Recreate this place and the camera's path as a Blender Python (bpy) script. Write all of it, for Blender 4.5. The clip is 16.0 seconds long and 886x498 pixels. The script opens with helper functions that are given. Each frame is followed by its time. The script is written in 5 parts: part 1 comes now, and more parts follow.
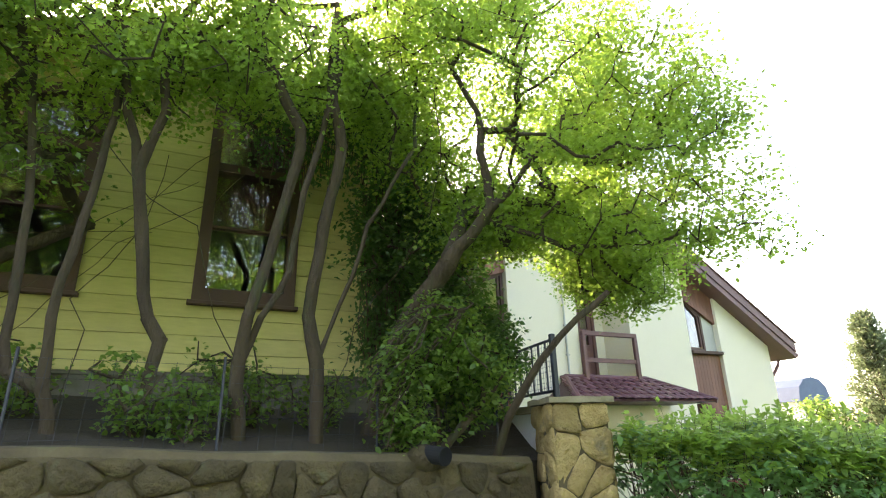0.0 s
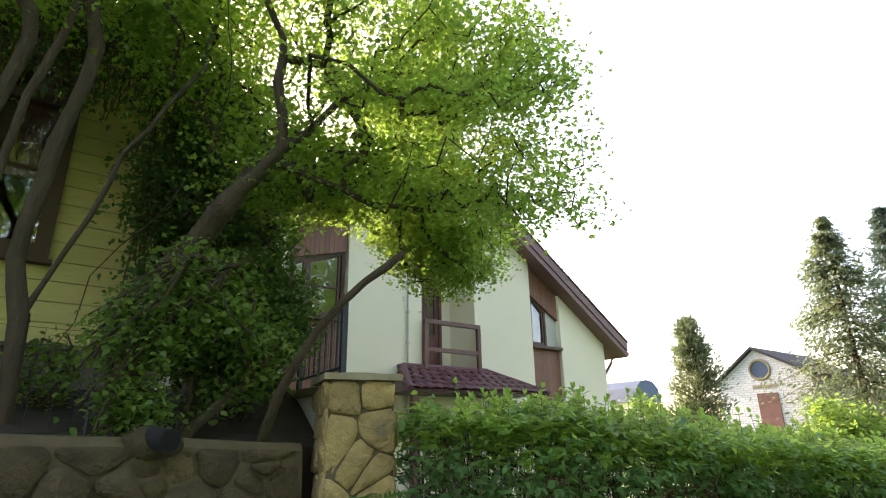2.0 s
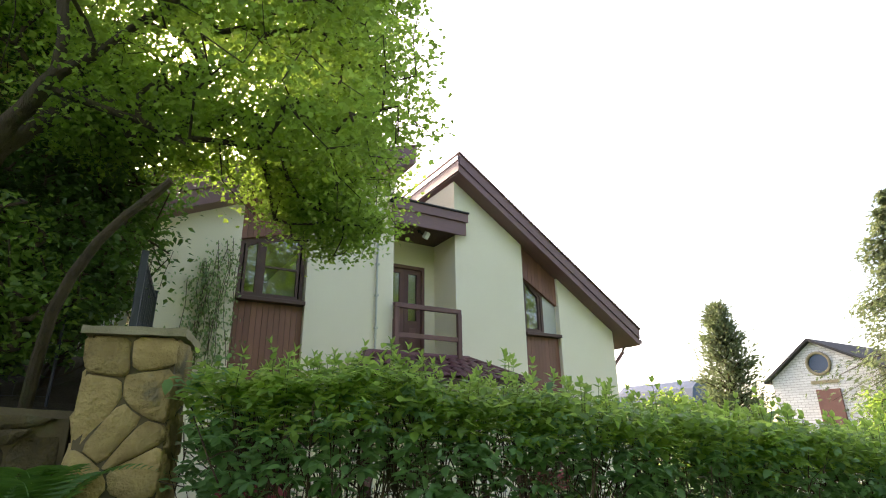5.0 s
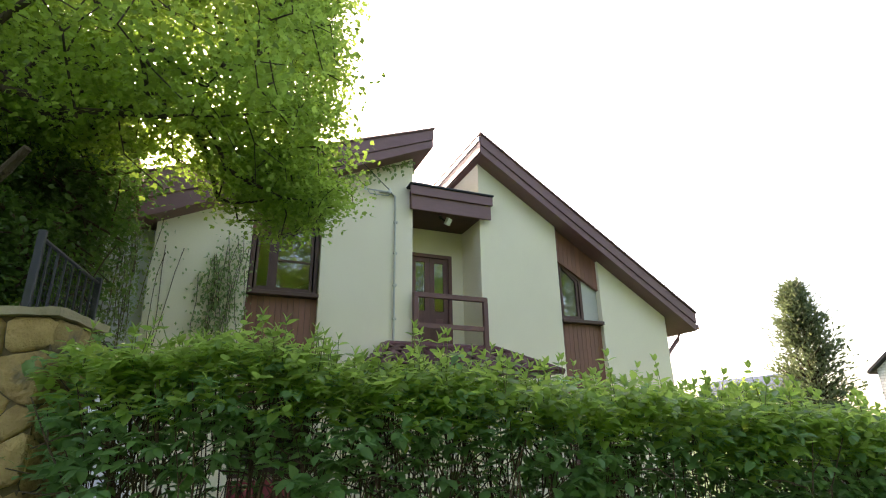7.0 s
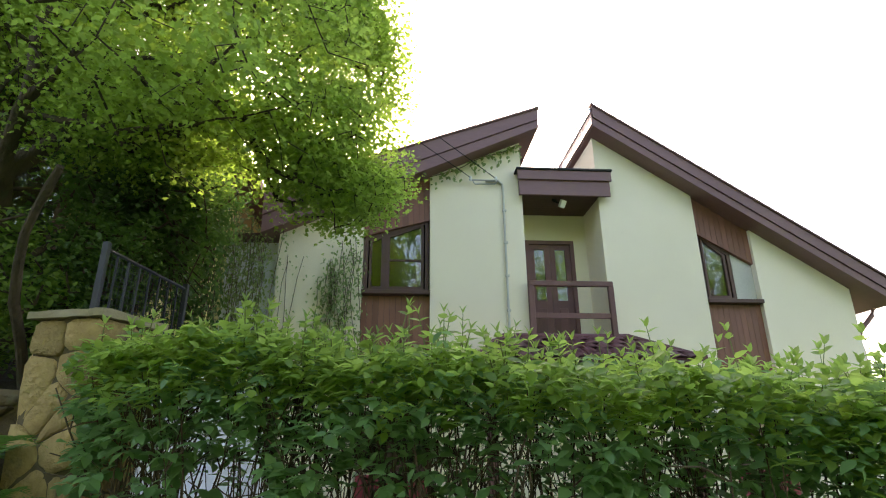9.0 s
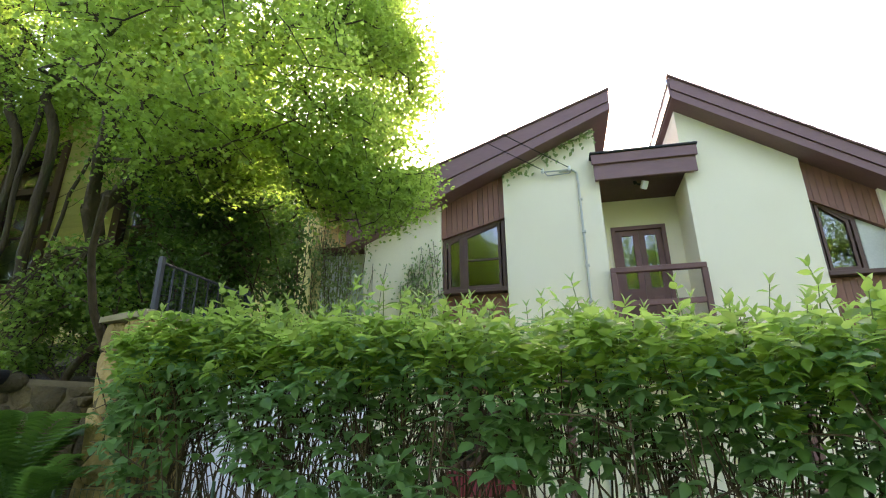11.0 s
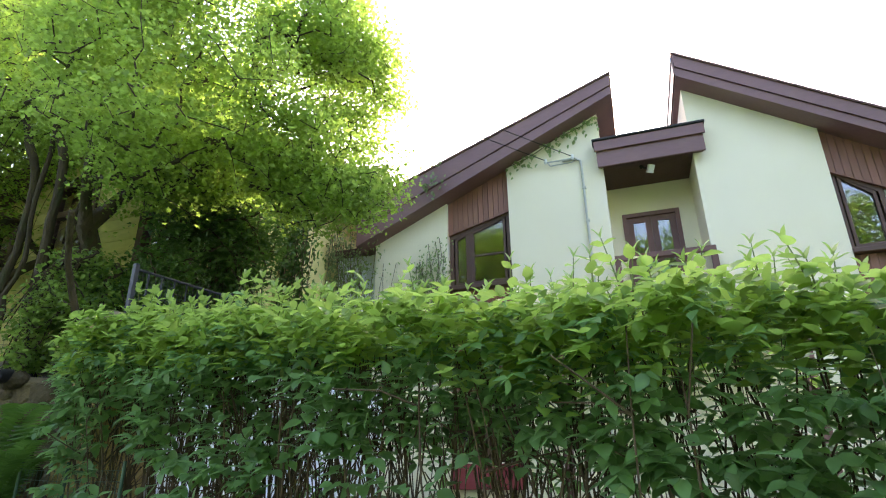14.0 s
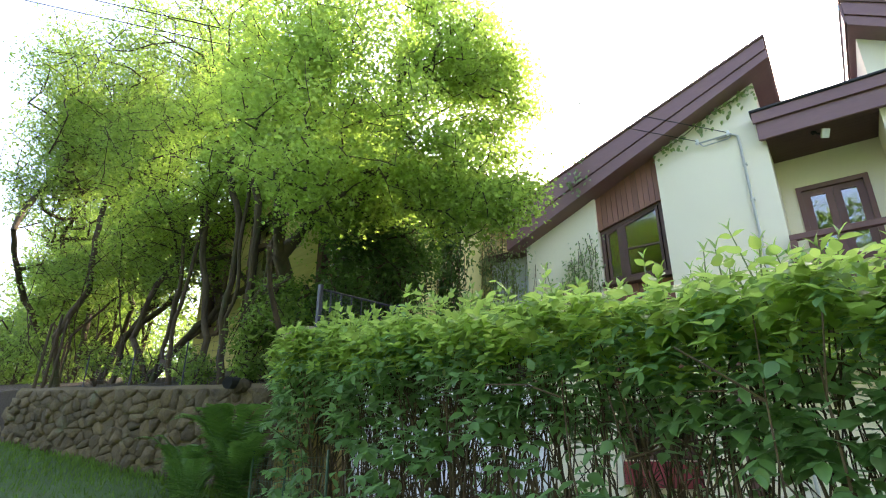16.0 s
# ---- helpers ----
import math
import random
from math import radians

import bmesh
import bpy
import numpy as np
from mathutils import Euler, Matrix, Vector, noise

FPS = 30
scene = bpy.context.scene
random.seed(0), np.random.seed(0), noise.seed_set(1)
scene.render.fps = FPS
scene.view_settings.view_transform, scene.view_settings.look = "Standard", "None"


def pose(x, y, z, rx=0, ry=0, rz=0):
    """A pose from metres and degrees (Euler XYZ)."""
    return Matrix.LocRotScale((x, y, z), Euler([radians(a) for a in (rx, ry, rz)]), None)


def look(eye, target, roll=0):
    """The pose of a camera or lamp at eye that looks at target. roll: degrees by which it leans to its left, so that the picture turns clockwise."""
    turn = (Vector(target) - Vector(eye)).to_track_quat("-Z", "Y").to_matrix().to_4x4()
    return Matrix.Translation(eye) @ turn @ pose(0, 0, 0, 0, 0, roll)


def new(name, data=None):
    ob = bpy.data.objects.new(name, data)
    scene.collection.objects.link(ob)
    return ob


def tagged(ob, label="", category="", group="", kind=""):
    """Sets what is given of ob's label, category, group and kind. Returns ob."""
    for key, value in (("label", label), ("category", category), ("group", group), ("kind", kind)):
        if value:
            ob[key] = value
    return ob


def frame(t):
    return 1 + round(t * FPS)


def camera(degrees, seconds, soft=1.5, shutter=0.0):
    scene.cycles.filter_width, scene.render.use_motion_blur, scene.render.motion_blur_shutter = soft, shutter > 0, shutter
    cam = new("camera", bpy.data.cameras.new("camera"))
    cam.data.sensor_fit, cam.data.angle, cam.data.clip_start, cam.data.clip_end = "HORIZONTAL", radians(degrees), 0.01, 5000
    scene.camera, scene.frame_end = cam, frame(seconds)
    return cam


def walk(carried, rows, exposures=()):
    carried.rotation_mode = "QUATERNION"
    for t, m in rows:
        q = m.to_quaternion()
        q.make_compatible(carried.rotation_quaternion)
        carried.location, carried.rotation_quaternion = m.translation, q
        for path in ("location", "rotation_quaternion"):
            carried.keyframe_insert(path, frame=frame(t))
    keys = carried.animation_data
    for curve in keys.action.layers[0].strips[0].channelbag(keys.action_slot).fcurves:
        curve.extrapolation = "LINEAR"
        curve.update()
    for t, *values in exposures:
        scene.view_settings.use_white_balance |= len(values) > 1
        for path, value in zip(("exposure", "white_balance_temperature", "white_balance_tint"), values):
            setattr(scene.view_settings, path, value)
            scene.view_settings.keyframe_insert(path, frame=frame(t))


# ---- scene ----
cam = camera(78.0, 16.0, soft=1.1)
PATH = [
    (0, (0.908, 0.73, 1.968), (1.704, 2.444, 2.622), -1.4),
    (0.5, (1.154, 0.794, 1.944), (2.159, 2.4, 2.584), -1.1),
    (1, (1.393, 0.906, 1.937), (2.544, 2.415, 2.568), -1.0),
    (1.5, (1.634, 0.984, 1.899), (2.821, 2.464, 2.534), -0.9),
    (2, (1.915, 1.031, 1.862), (3.079, 2.529, 2.497), -1.0),
    (2.5, (2.258, 1.065, 1.853), (3.405, 2.576, 2.486), -1.0),
    (3, (2.561, 0.981, 1.793), (3.677, 2.513, 2.434), -0.9),
    (3.5, (2.869, 0.923, 1.735), (3.924, 2.495, 2.379), -1.0),
    (4, (3.198, 0.909, 1.735), (4.236, 2.495, 2.373), -0.7),
    (4.5, (3.494, 0.792, 1.684), (4.505, 2.393, 2.329), -0.6),
    (7, (5.045, 0.774, 1.529), (5.766, 2.521, 2.182), -0.8),
    (7.5, (5.281, 0.774, 1.52), (5.839, 2.579, 2.175), -0.6),
    (8, (5.561, 0.822, 1.497), (5.895, 2.681, 2.154), -0.6),
    (8.5, (5.826, 0.897, 1.497), (6.065, 2.773, 2.149), -0.6),
    (9, (6.065, 0.936, 1.469), (6.205, 2.819, 2.128), -0.4),
    (11.5, (7.417, 0.976, 1.195), (7.011, 2.802, 1.9), -0.8),
    (12, (7.629, 1.065, 1.186), (7.22, 2.893, 1.886), -0.9),
    (12.5, (7.698, 1.114, 1.18), (7.287, 2.942, 1.879), -0.7),
    (13, (7.85, 1.082, 1.172), (7.395, 2.898, 1.876), -0.7),
    (13.5, (8.062, 1.096, 1.137), (7.508, 2.883, 1.846), -0.8),
    (14, (8.261, 1.171, 1.113), (7.649, 2.94, 1.818), -0.7),
    (14.5, (8.363, 1.181, 1.084), (7.698, 2.931, 1.788), -0.6),
    (15, (8.467, 1.051, 1.065), (7.632, 2.724, 1.776), -0.1),
    (15.5, (8.48, 0.985, 1.06), (7.489, 2.571, 1.768), 0.0),
    (16, (8.477, 0.947, 1.056), (7.368, 2.453, 1.764), -0.0),
]
EXPOSURE = [(0.0, 3.1, 7900, 21.0), (1.5, 2.6, 7900, 21.0), (3.0, 2.35, 7900, 21.0), (7.0, 2.2, 7900, 21.0), (9.0, 2.4, 7900, 21.0), (12.0, 2.85, 7350, 22.5), (16.0, 2.85, 7100, 23.0)]
walk(cam, [(t, look(eye, target, roll)) for t, eye, target, roll in PATH], EXPOSURE)

# ---- light ----
world = bpy.data.worlds.new("sky")
scene.world = world
world.use_nodes = True
wn = world.node_tree
sky = wn.nodes.new("ShaderNodeTexSky")
sky.sky_type = "NISHITA"
sky.sun_disc = False
sky.sun_elevation = radians(29)
sky.sun_rotation = radians(-4)
sky.dust_density = 2.0
sky.air_density = 1.0
sky.ozone_density = 0.6
wn.links.new(sky.outputs[0], wn.nodes["Background"].inputs[0])
wn.nodes["Background"].inputs[1].default_value = 0.15
sun_data = bpy.data.lights.new("sun", "SUN")
sun_data.energy = 2.0
sun_data.angle = radians(4)
sun_data.color = (1.0, 0.93, 0.8)
sun = new("sun", sun_data)
SUN_AZ, SUN_EL = radians(-4), radians(29)
sun.matrix_world = look((60 * math.sin(SUN_AZ) * math.cos(SUN_EL), 60 * math.cos(SUN_AZ) * math.cos(SUN_EL), 60 * math.sin(SUN_EL)), (0, 0, 0))


# ---- materials ----
def mat_new(name, rough=0.8):
    m = bpy.data.materials.new(name)
    m.use_nodes = True
    b = m.node_tree.nodes["Principled BSDF"]
    b.inputs["Roughness"].default_value = rough
    return m, m.node_tree, b


def node(nt, kind, **inputs):
    n = nt.nodes.new(kind)
    for k, v in inputs.items():
        n.inputs[k.replace("_", " ")].default_value = v
    return n


def noise_ramp(nt, scale, stops, vec=None, detail=6.0, rough=0.6):
    n = node(nt, "ShaderNodeTexNoise", Scale=scale, Detail=detail, Roughness=rough)
    if vec:
        nt.links.new(vec, n.inputs["Vector"])
    r = nt.nodes.new("ShaderNodeValToRGB")
    while len(r.color_ramp.elements) < len(stops):
        r.color_ramp.elements.new(0.5)
    for e, (p, c) in zip(r.color_ramp.elements, stops):
        e.position, e.color = p, (*c, 1)
    nt.links.new(n.outputs["Fac"], r.inputs["Fac"])
    return n, r


def mixed(nt, a, b, fac, mode="MIX"):
    m = nt.nodes.new("ShaderNodeMix")
    m.data_type, m.blend_type = "RGBA", mode
    for socket, v in ((m.inputs[0], fac), (m.inputs[6], a), (m.inputs[7], b)):
        if isinstance(v, (int, float)):
            socket.default_value = v
        elif isinstance(v, tuple):
            socket.default_value = (*v, 1)
        else:
            nt.links.new(v, socket)
    return m.outputs[2]


def surface(name, dark, light, rough=0.85, grain=40.0, blotch=1.6, bump=0.25, stretch=(1, 1, 1), stain=None, vary=0.0, metal=0.0, dist=0.01):
    """Colour in two scales of noise, fine relief, and stains with their own shape."""
    m, nt, b = mat_new(name, rough)
    mp = nt.nodes.new("ShaderNodeMapping")
    mp.inputs["Scale"].default_value = stretch
    geo = nt.nodes.new("ShaderNodeNewGeometry")
    nt.links.new(geo.outputs["Position"], mp.inputs["Vector"])
    v = mp.outputs["Vector"]
    _, r1 = noise_ramp(nt, blotch, [(0.3, dark), (0.7, light)], v)
    mid = tuple((p + q) / 2 for p, q in zip(dark, light))
    n2, r2 = noise_ramp(nt, grain, [(0.25, tuple(c * 0.75 for c in mid)), (0.75, tuple(min(1, c * 1.2) for c in mid))], v)
    col = mixed(nt, r1.outputs[0], r2.outputs[0], 0.35)
    if stain:
        _, r3 = noise_ramp(nt, stain[1], [(stain[2], (0, 0, 0)), (stain[2] + 0.12, (1, 1, 1))], v, 8.0)
        col = mixed(nt, col, stain[0], r3.outputs[0])
    if vary:
        info = nt.nodes.new("ShaderNodeObjectInfo")
        hsv = nt.nodes.new("ShaderNodeHueSaturation")
        mr = node(nt, "ShaderNodeMapRange", To_Min=1 - vary, To_Max=1 + vary)
        nt.links.new(info.outputs["Random"], mr.inputs["Value"])
        nt.links.new(mr.outputs[0], hsv.inputs["Value"])
        nt.links.new(col, hsv.inputs["Color"])
        col = hsv.outputs[0]
    nt.links.new(col, b.inputs["Base Color"])
    b.inputs["Metallic"].default_value = metal
    bp = node(nt, "ShaderNodeBump", Strength=bump, Distance=dist)
    nt.links.new(n2.outputs["Fac"], bp.inputs["Height"])
    nt.links.new(bp.outputs[0], b.inputs["Normal"])
    return m


def leaf_material(name, dark, light, glow, through_share=0.45, rough=0.5):
    """Leaf: glossy face colour by island, and light passing through the blade."""
    m, nt, b = mat_new(name, rough)
    geo = nt.nodes.new("ShaderNodeNewGeometry")
    r = nt.nodes.new("ShaderNodeValToRGB")
    r.color_ramp.elements[0].color, r.color_ramp.elements[1].color = (*dark, 1), (*light, 1)
    nt.links.new(geo.outputs["Random Per Island"], r.inputs["Fac"])
    nz, rr = noise_ramp(nt, 0.9, [(0.3, (0.7, 0.7, 0.7)), (0.7, (1.15, 1.15, 1.0))], geo.outputs["Position"], 3.0)
    col = mixed(nt, r.outputs[0], rr.outputs[0], 1.0, "MULTIPLY")
    nt.links.new(col, b.inputs["Base Color"])
    t = nt.nodes.new("ShaderNodeBsdfTranslucent")
    gl = mixed(nt, tuple(c * 0.7 for c in glow), glow, geo.outputs["Random Per Island"])
    nt.links.new(gl, t.inputs["Color"])
    mx = nt.nodes.new("ShaderNodeMixShader")
    mx.inputs[0].default_value = through_share
    nt.links.new(b.outputs[0], mx.inputs[1])
    nt.links.new(t.outputs[0], mx.inputs[2])
    nt.links.new(mx.outputs[0], nt.nodes["Material Output"].inputs["Surface"])
    return m


STUCCO = surface("cream_stucco", (0.82, 0.735, 0.55), (0.89, 0.81, 0.635), 0.9, 140, 0.7, 0.25, stain=((0.62, 0.58, 0.42), 0.8, 0.66))
WHITE_WALL = surface("white_paint", (0.7, 0.73, 0.77), (0.8, 0.82, 0.85), 0.8, 60, 1.0, 0.2)
BROWN = surface("brown_wood", (0.13, 0.058, 0.05), (0.2, 0.092, 0.08), 0.55, 30, 2.0, 0.2, (1, 1, 0.2), vary=0.12)
FASCIA = surface("brown_fascia", (0.165, 0.08, 0.078), (0.225, 0.115, 0.112), 0.5, 25, 1.2, 0.15, (0.25, 1, 1))
SLATS = surface("brown_cladding", (0.19, 0.075, 0.05), (0.27, 0.115, 0.075), 0.55, 35, 2.0, 0.2, (1, 1, 0.15), vary=0.14)
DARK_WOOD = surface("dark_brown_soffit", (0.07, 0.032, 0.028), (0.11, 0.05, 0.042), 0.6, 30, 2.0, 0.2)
YELLOW = surface("yellow_boards", (0.55, 0.48, 0.17), (0.68, 0.6, 0.26), 0.75, 30, 1.0, 0.25, (0.2, 1, 1), stain=((0.36, 0.35, 0.14), 1.4, 0.64), vary=0.08)
OLD_WOOD = surface("old_brown_frame", (0.07, 0.035, 0.025), (0.12, 0.06, 0.045), 0.6, 40, 2.0, 0.3)
PLINTH = surface("grey_plinth", (0.11, 0.1, 0.08), (0.2, 0.18, 0.14), 0.95, 50, 2.0, 0.4, stain=((0.07, 0.09, 0.04), 2.0, 0.55))
ROOF = surface("brown_roofing", (0.1, 0.05, 0.045), (0.15, 0.08, 0.07), 0.8, 20, 2.0, 0.3, vary=0.2)
BITUMEN = surface("dark_roofing_felt", (0.025, 0.025, 0.03), (0.05, 0.05, 0.055), 0.95, 60, 2.0, 0.3)
TILE = surface("maroon_tile", (0.1, 0.035, 0.04), (0.17, 0.065, 0.07), 0.5, 30, 3.0, 0.2, vary=0.2)
METAL = surface("grey_metal", (0.4, 0.41, 0.42), (0.5, 0.5, 0.5), 0.45, 20, 2.0, 0.1, metal=0.7)
IRON = surface("black_iron", (0.012, 0.016, 0.03), (0.03, 0.035, 0.05), 0.45, 40, 3.0, 0.2)
PIPE = surface("black_plastic_pipe", (0.008, 0.008, 0.009), (0.016, 0.016, 0.016), 0.85, 40, 3.0, 0.1)
CONDUIT = surface("grey_conduit", (0.45, 0.45, 0.4), (0.55, 0.54, 0.48), 0.6, 30, 2.0, 0.1)
SANDSTONE = surface("yellow_sandstone", (0.3, 0.2, 0.075), (0.5, 0.37, 0.16), 0.95, 26, 7.0, 1.0, stain=((0.2, 0.16, 0.09), 4.0, 0.58), vary=0.2, dist=0.04)
MORTAR = surface("sandy_mortar", (0.07, 0.053, 0.028), (0.17, 0.13, 0.068), 0.98, 60, 3.0, 0.6, stain=((0.13, 0.13, 0.07), 3.0, 0.6))
FIELDSTONE = surface("field_stone", (0.045, 0.034, 0.016), (0.15, 0.112, 0.05), 0.95, 22, 6.0, 1.0, stain=((0.09, 0.095, 0.05), 3.0, 0.58), vary=0.3, dist=0.045)
CAPSTONE = surface("cap_concrete", (0.25, 0.21, 0.13), (0.36, 0.31, 0.2), 0.95, 60, 4.0, 0.6, stain=((0.16, 0.15, 0.08), 5.0, 0.58))
SOIL = surface("dark_soil", (0.028, 0.02, 0.013), (0.06, 0.045, 0.03), 1.0, 50, 2.0, 0.9, stain=((0.035, 0.05, 0.018), 2.2, 0.6), dist=0.02)
GRASS = surface("lawn", (0.04, 0.085, 0.02), (0.075, 0.14, 0.03), 0.95, 90, 0.5, 0.9, stain=((0.09, 0.11, 0.035), 0.9, 0.62), dist=0.03)
BARK = surface("grey_brown_bark", (0.042, 0.029, 0.017), (0.1, 0.072, 0.043), 0.95, 30, 8.0, 1.0, (1, 1, 0.3), stain=((0.06, 0.07, 0.03), 3.5, 0.56), dist=0.03)
TWIG = surface("brown_twig", (0.065, 0.044, 0.027), (0.14, 0.097, 0.058), 0.9, 40, 5.0, 0.3)
GREEN_STEM = surface("green_stem", (0.1, 0.14, 0.03), (0.17, 0.2, 0.05), 0.7, 40, 5.0, 0.2)
# plain dark colour standing in for the missing light indoors
ROOM_SHADE = surface("unlit_room_shade", (0.1, 0.1, 0.09), (0.14, 0.14, 0.13), 0.9, 10, 1.0, 0.1)
DOOR_RED = surface("faded_red_boards", (0.16, 0.075, 0.07), (0.24, 0.12, 0.1), 0.8, 30, 3.0, 0.3)
RED_BOX = surface("maroon_panel", (0.24, 0.03, 0.04), (0.34, 0.06, 0.07), 0.6, 30, 3.0, 0.2)
BLUE_ROOF = surface("blue_roof", (0.03, 0.06, 0.11), (0.05, 0.09, 0.16), 0.6, 20, 2.0, 0.2)
WIRE = surface("green_wire", (0.02, 0.07, 0.045), (0.04, 0.1, 0.06), 0.5, 30, 3.0, 0.1)
LAMP_WHITE = surface("white_plastic", (0.7, 0.7, 0.68), (0.8, 0.8, 0.78), 0.4, 30, 3.0, 0.05)

MAPLE = leaf_material("maple_leaf", (0.065, 0.14, 0.03), (0.12, 0.23, 0.048), (0.46, 0.68, 0.115), 0.64)
LILAC = leaf_material("bush_leaf", (0.06, 0.14, 0.036), (0.115, 0.225, 0.06), (0.38, 0.58, 0.1), 0.54)
HEDGE = leaf_material("hedge_leaf", (0.1, 0.21, 0.085), (0.175, 0.335, 0.13), (0.32, 0.58, 0.19), 0.45, 0.36)
YOUNG = leaf_material("young_hedge_leaf", (0.15, 0.26, 0.06), (0.225, 0.37, 0.09), (0.5, 0.71, 0.14), 0.58, 0.4)
CLIMBER = leaf_material("climber_leaf", (0.035, 0.088, 0.026), (0.07, 0.15, 0.044), (0.19, 0.37, 0.06), 0.38)
VINE = leaf_material("vine_leaf", (0.17, 0.25, 0.11), (0.27, 0.36, 0.17), (0.38, 0.52, 0.16), 0.4)
FERN = leaf_material("fern_leaf", (0.045, 0.12, 0.03), (0.085, 0.19, 0.05), (0.2, 0.42, 0.07), 0.4)
NEEDLE = leaf_material("conifer_needle", (0.09, 0.12, 0.07), (0.16, 0.19, 0.1), (0.24, 0.32, 0.15), 0.4, 0.6)
BLUE_NEEDLE = leaf_material("blue_conifer_needle", (0.045, 0.075, 0.065), (0.08, 0.12, 0.1), (0.14, 0.22, 0.16), 0.35, 0.6)
BLADE = leaf_material("grass_blade", (0.045, 0.12, 0.014), (0.085, 0.175, 0.022), (0.2, 0.36, 0.04), 0.35, 0.8)


def glass_material():
    m, nt, b = mat_new("window_glass", 0.01)
    b.inputs["Base Color"].default_value = (0.9, 0.95, 0.93, 1)
    b.inputs["Transmission Weight"].default_value = 1.0
    b.inputs["IOR"].default_value = 1.8
    return m


GLASS = glass_material()


def brick_material():
    m, nt, b = mat_new("white_brick", 0.85)
    geo = nt.nodes.new("ShaderNodeNewGeometry")
    sep, com = nt.nodes.new("ShaderNodeSeparateXYZ"), nt.nodes.new("ShaderNodeCombineXYZ")
    nt.links.new(geo.outputs["Position"], sep.inputs[0])
    nt.links.new(sep.outputs["Y"], com.inputs["X"])
    nt.links.new(sep.outputs["Z"], com.inputs["Y"])
    br = node(nt, "ShaderNodeTexBrick", Scale=1.0, Mortar_Size=0.008, Brick_Width=0.27, Row_Height=0.1)
    br.inputs["Color1"].default_value = (0.68, 0.69, 0.7, 1)
    br.inputs["Color2"].default_value = (0.58, 0.59, 0.6, 1)
    br.inputs["Mortar"].default_value = (0.33, 0.33, 0.33, 1)
    nt.links.new(com.outputs[0], br.inputs["Vector"])
    nt.links.new(br.outputs["Color"], b.inputs["Base Color"])
    bp = node(nt, "ShaderNodeBump", Strength=0.5, Distance=0.01)
    nt.links.new(br.outputs["Fac"], bp.inputs["Height"])
    bp.invert = True
    nt.links.new(bp.outputs[0], b.inputs["Normal"])
    return m


WHITE_BRICK = brick_material()


# ---- building blocks ----
def part(name, bm, material, parent=None, label=""):
    """Links a bmesh or mesh as one object under a thing or a part."""
    if isinstance(bm, bmesh.types.BMesh):
        me = bpy.data.meshes.new(name)
        bmesh.ops.recalc_face_normals(bm, faces=bm.faces)
        bm.to_mesh(me)
        bm.free()
    else:
        me = bm
    if not me.materials:
        me.materials.append(material)
    ob = new(name, me)
    if parent is not None:
        ob.parent = parent
        ob.matrix_parent_inverse = Matrix.Translation(-parent_place(parent))
    if label:
        ob["label"] = label
    return ob


def parent_place(ob):
    return Vector(ob.location) if ob.type == "EMPTY" else Vector((0, 0, 0))


def thing(name, place, label, category, group="", kind=""):
    ob = new(name)
    ob.empty_display_size = 0.2
    ob.location = place
    return tagged(ob, label, category, group, kind)


def box(bm, x0, x1, y0, y1, z0, z1, m=None):
    vs = [bm.verts.new((x, y, z)) for x in (x0, x1) for y in (y0, y1) for z in (z0, z1)]
    for f in ((0, 1, 3, 2), (4, 6, 7, 5), (0, 4, 5, 1), (2, 3, 7, 6), (0, 2, 6, 4), (1, 5, 7, 3)):
        bm.faces.new([vs[i] for i in f])
    if m is not None:
        bmesh.ops.transform(bm, matrix=m, verts=vs)
    return vs


def block(x0, x1, y0, y1, z0, z1, bevel=0.0, m=None):
    bm = bmesh.new()
    box(bm, x0, x1, y0, y1, z0, z1, m)
    if bevel:
        bmesh.ops.bevel(bm, geom=list(bm.edges), offset=bevel, segments=1, affect="EDGES")
    return bm


def prism(pts, y0, y1, bm=None):
    """A polygon of (x, z), drawn from y0 to y1."""
    bm = bm or bmesh.new()
    a = [bm.verts.new((x, y0, z)) for x, z in pts]
    b = [bm.verts.new((x, y1, z)) for x, z in pts]
    bm.faces.new(a)
    bm.faces.new(b[::-1])
    for i in range(len(pts)):
        j = (i + 1) % len(pts)
        bm.faces.new((a[j], a[i], b[i], b[j]))
    return bm


def ring_prism(outer, inner, y0, y1):
    """A rim between two polygons of (x, z) with the same number of corners."""
    bm = bmesh.new()
    n = len(outer)
    rows = [[bm.verts.new((x, y, z)) for x, z in pts] for pts, y in ((outer, y0), (inner, y0), (inner, y1), (outer, y1))]
    for k in range(4):
        p, q = rows[k], rows[(k + 1) % 4]
        for i in range(n):
            j = (i + 1) % n
            bm.faces.new((p[i], p[j], q[j], q[i]))
    return bm


def inset(pts, d):
    cx, cz = sum(p[0] for p in pts) / len(pts), sum(p[1] for p in pts) / len(pts)
    out = []
    for x, z in pts:
        out.append((x + (d if x < cx else -d), z + (d if z < cz else -d)))
    return out


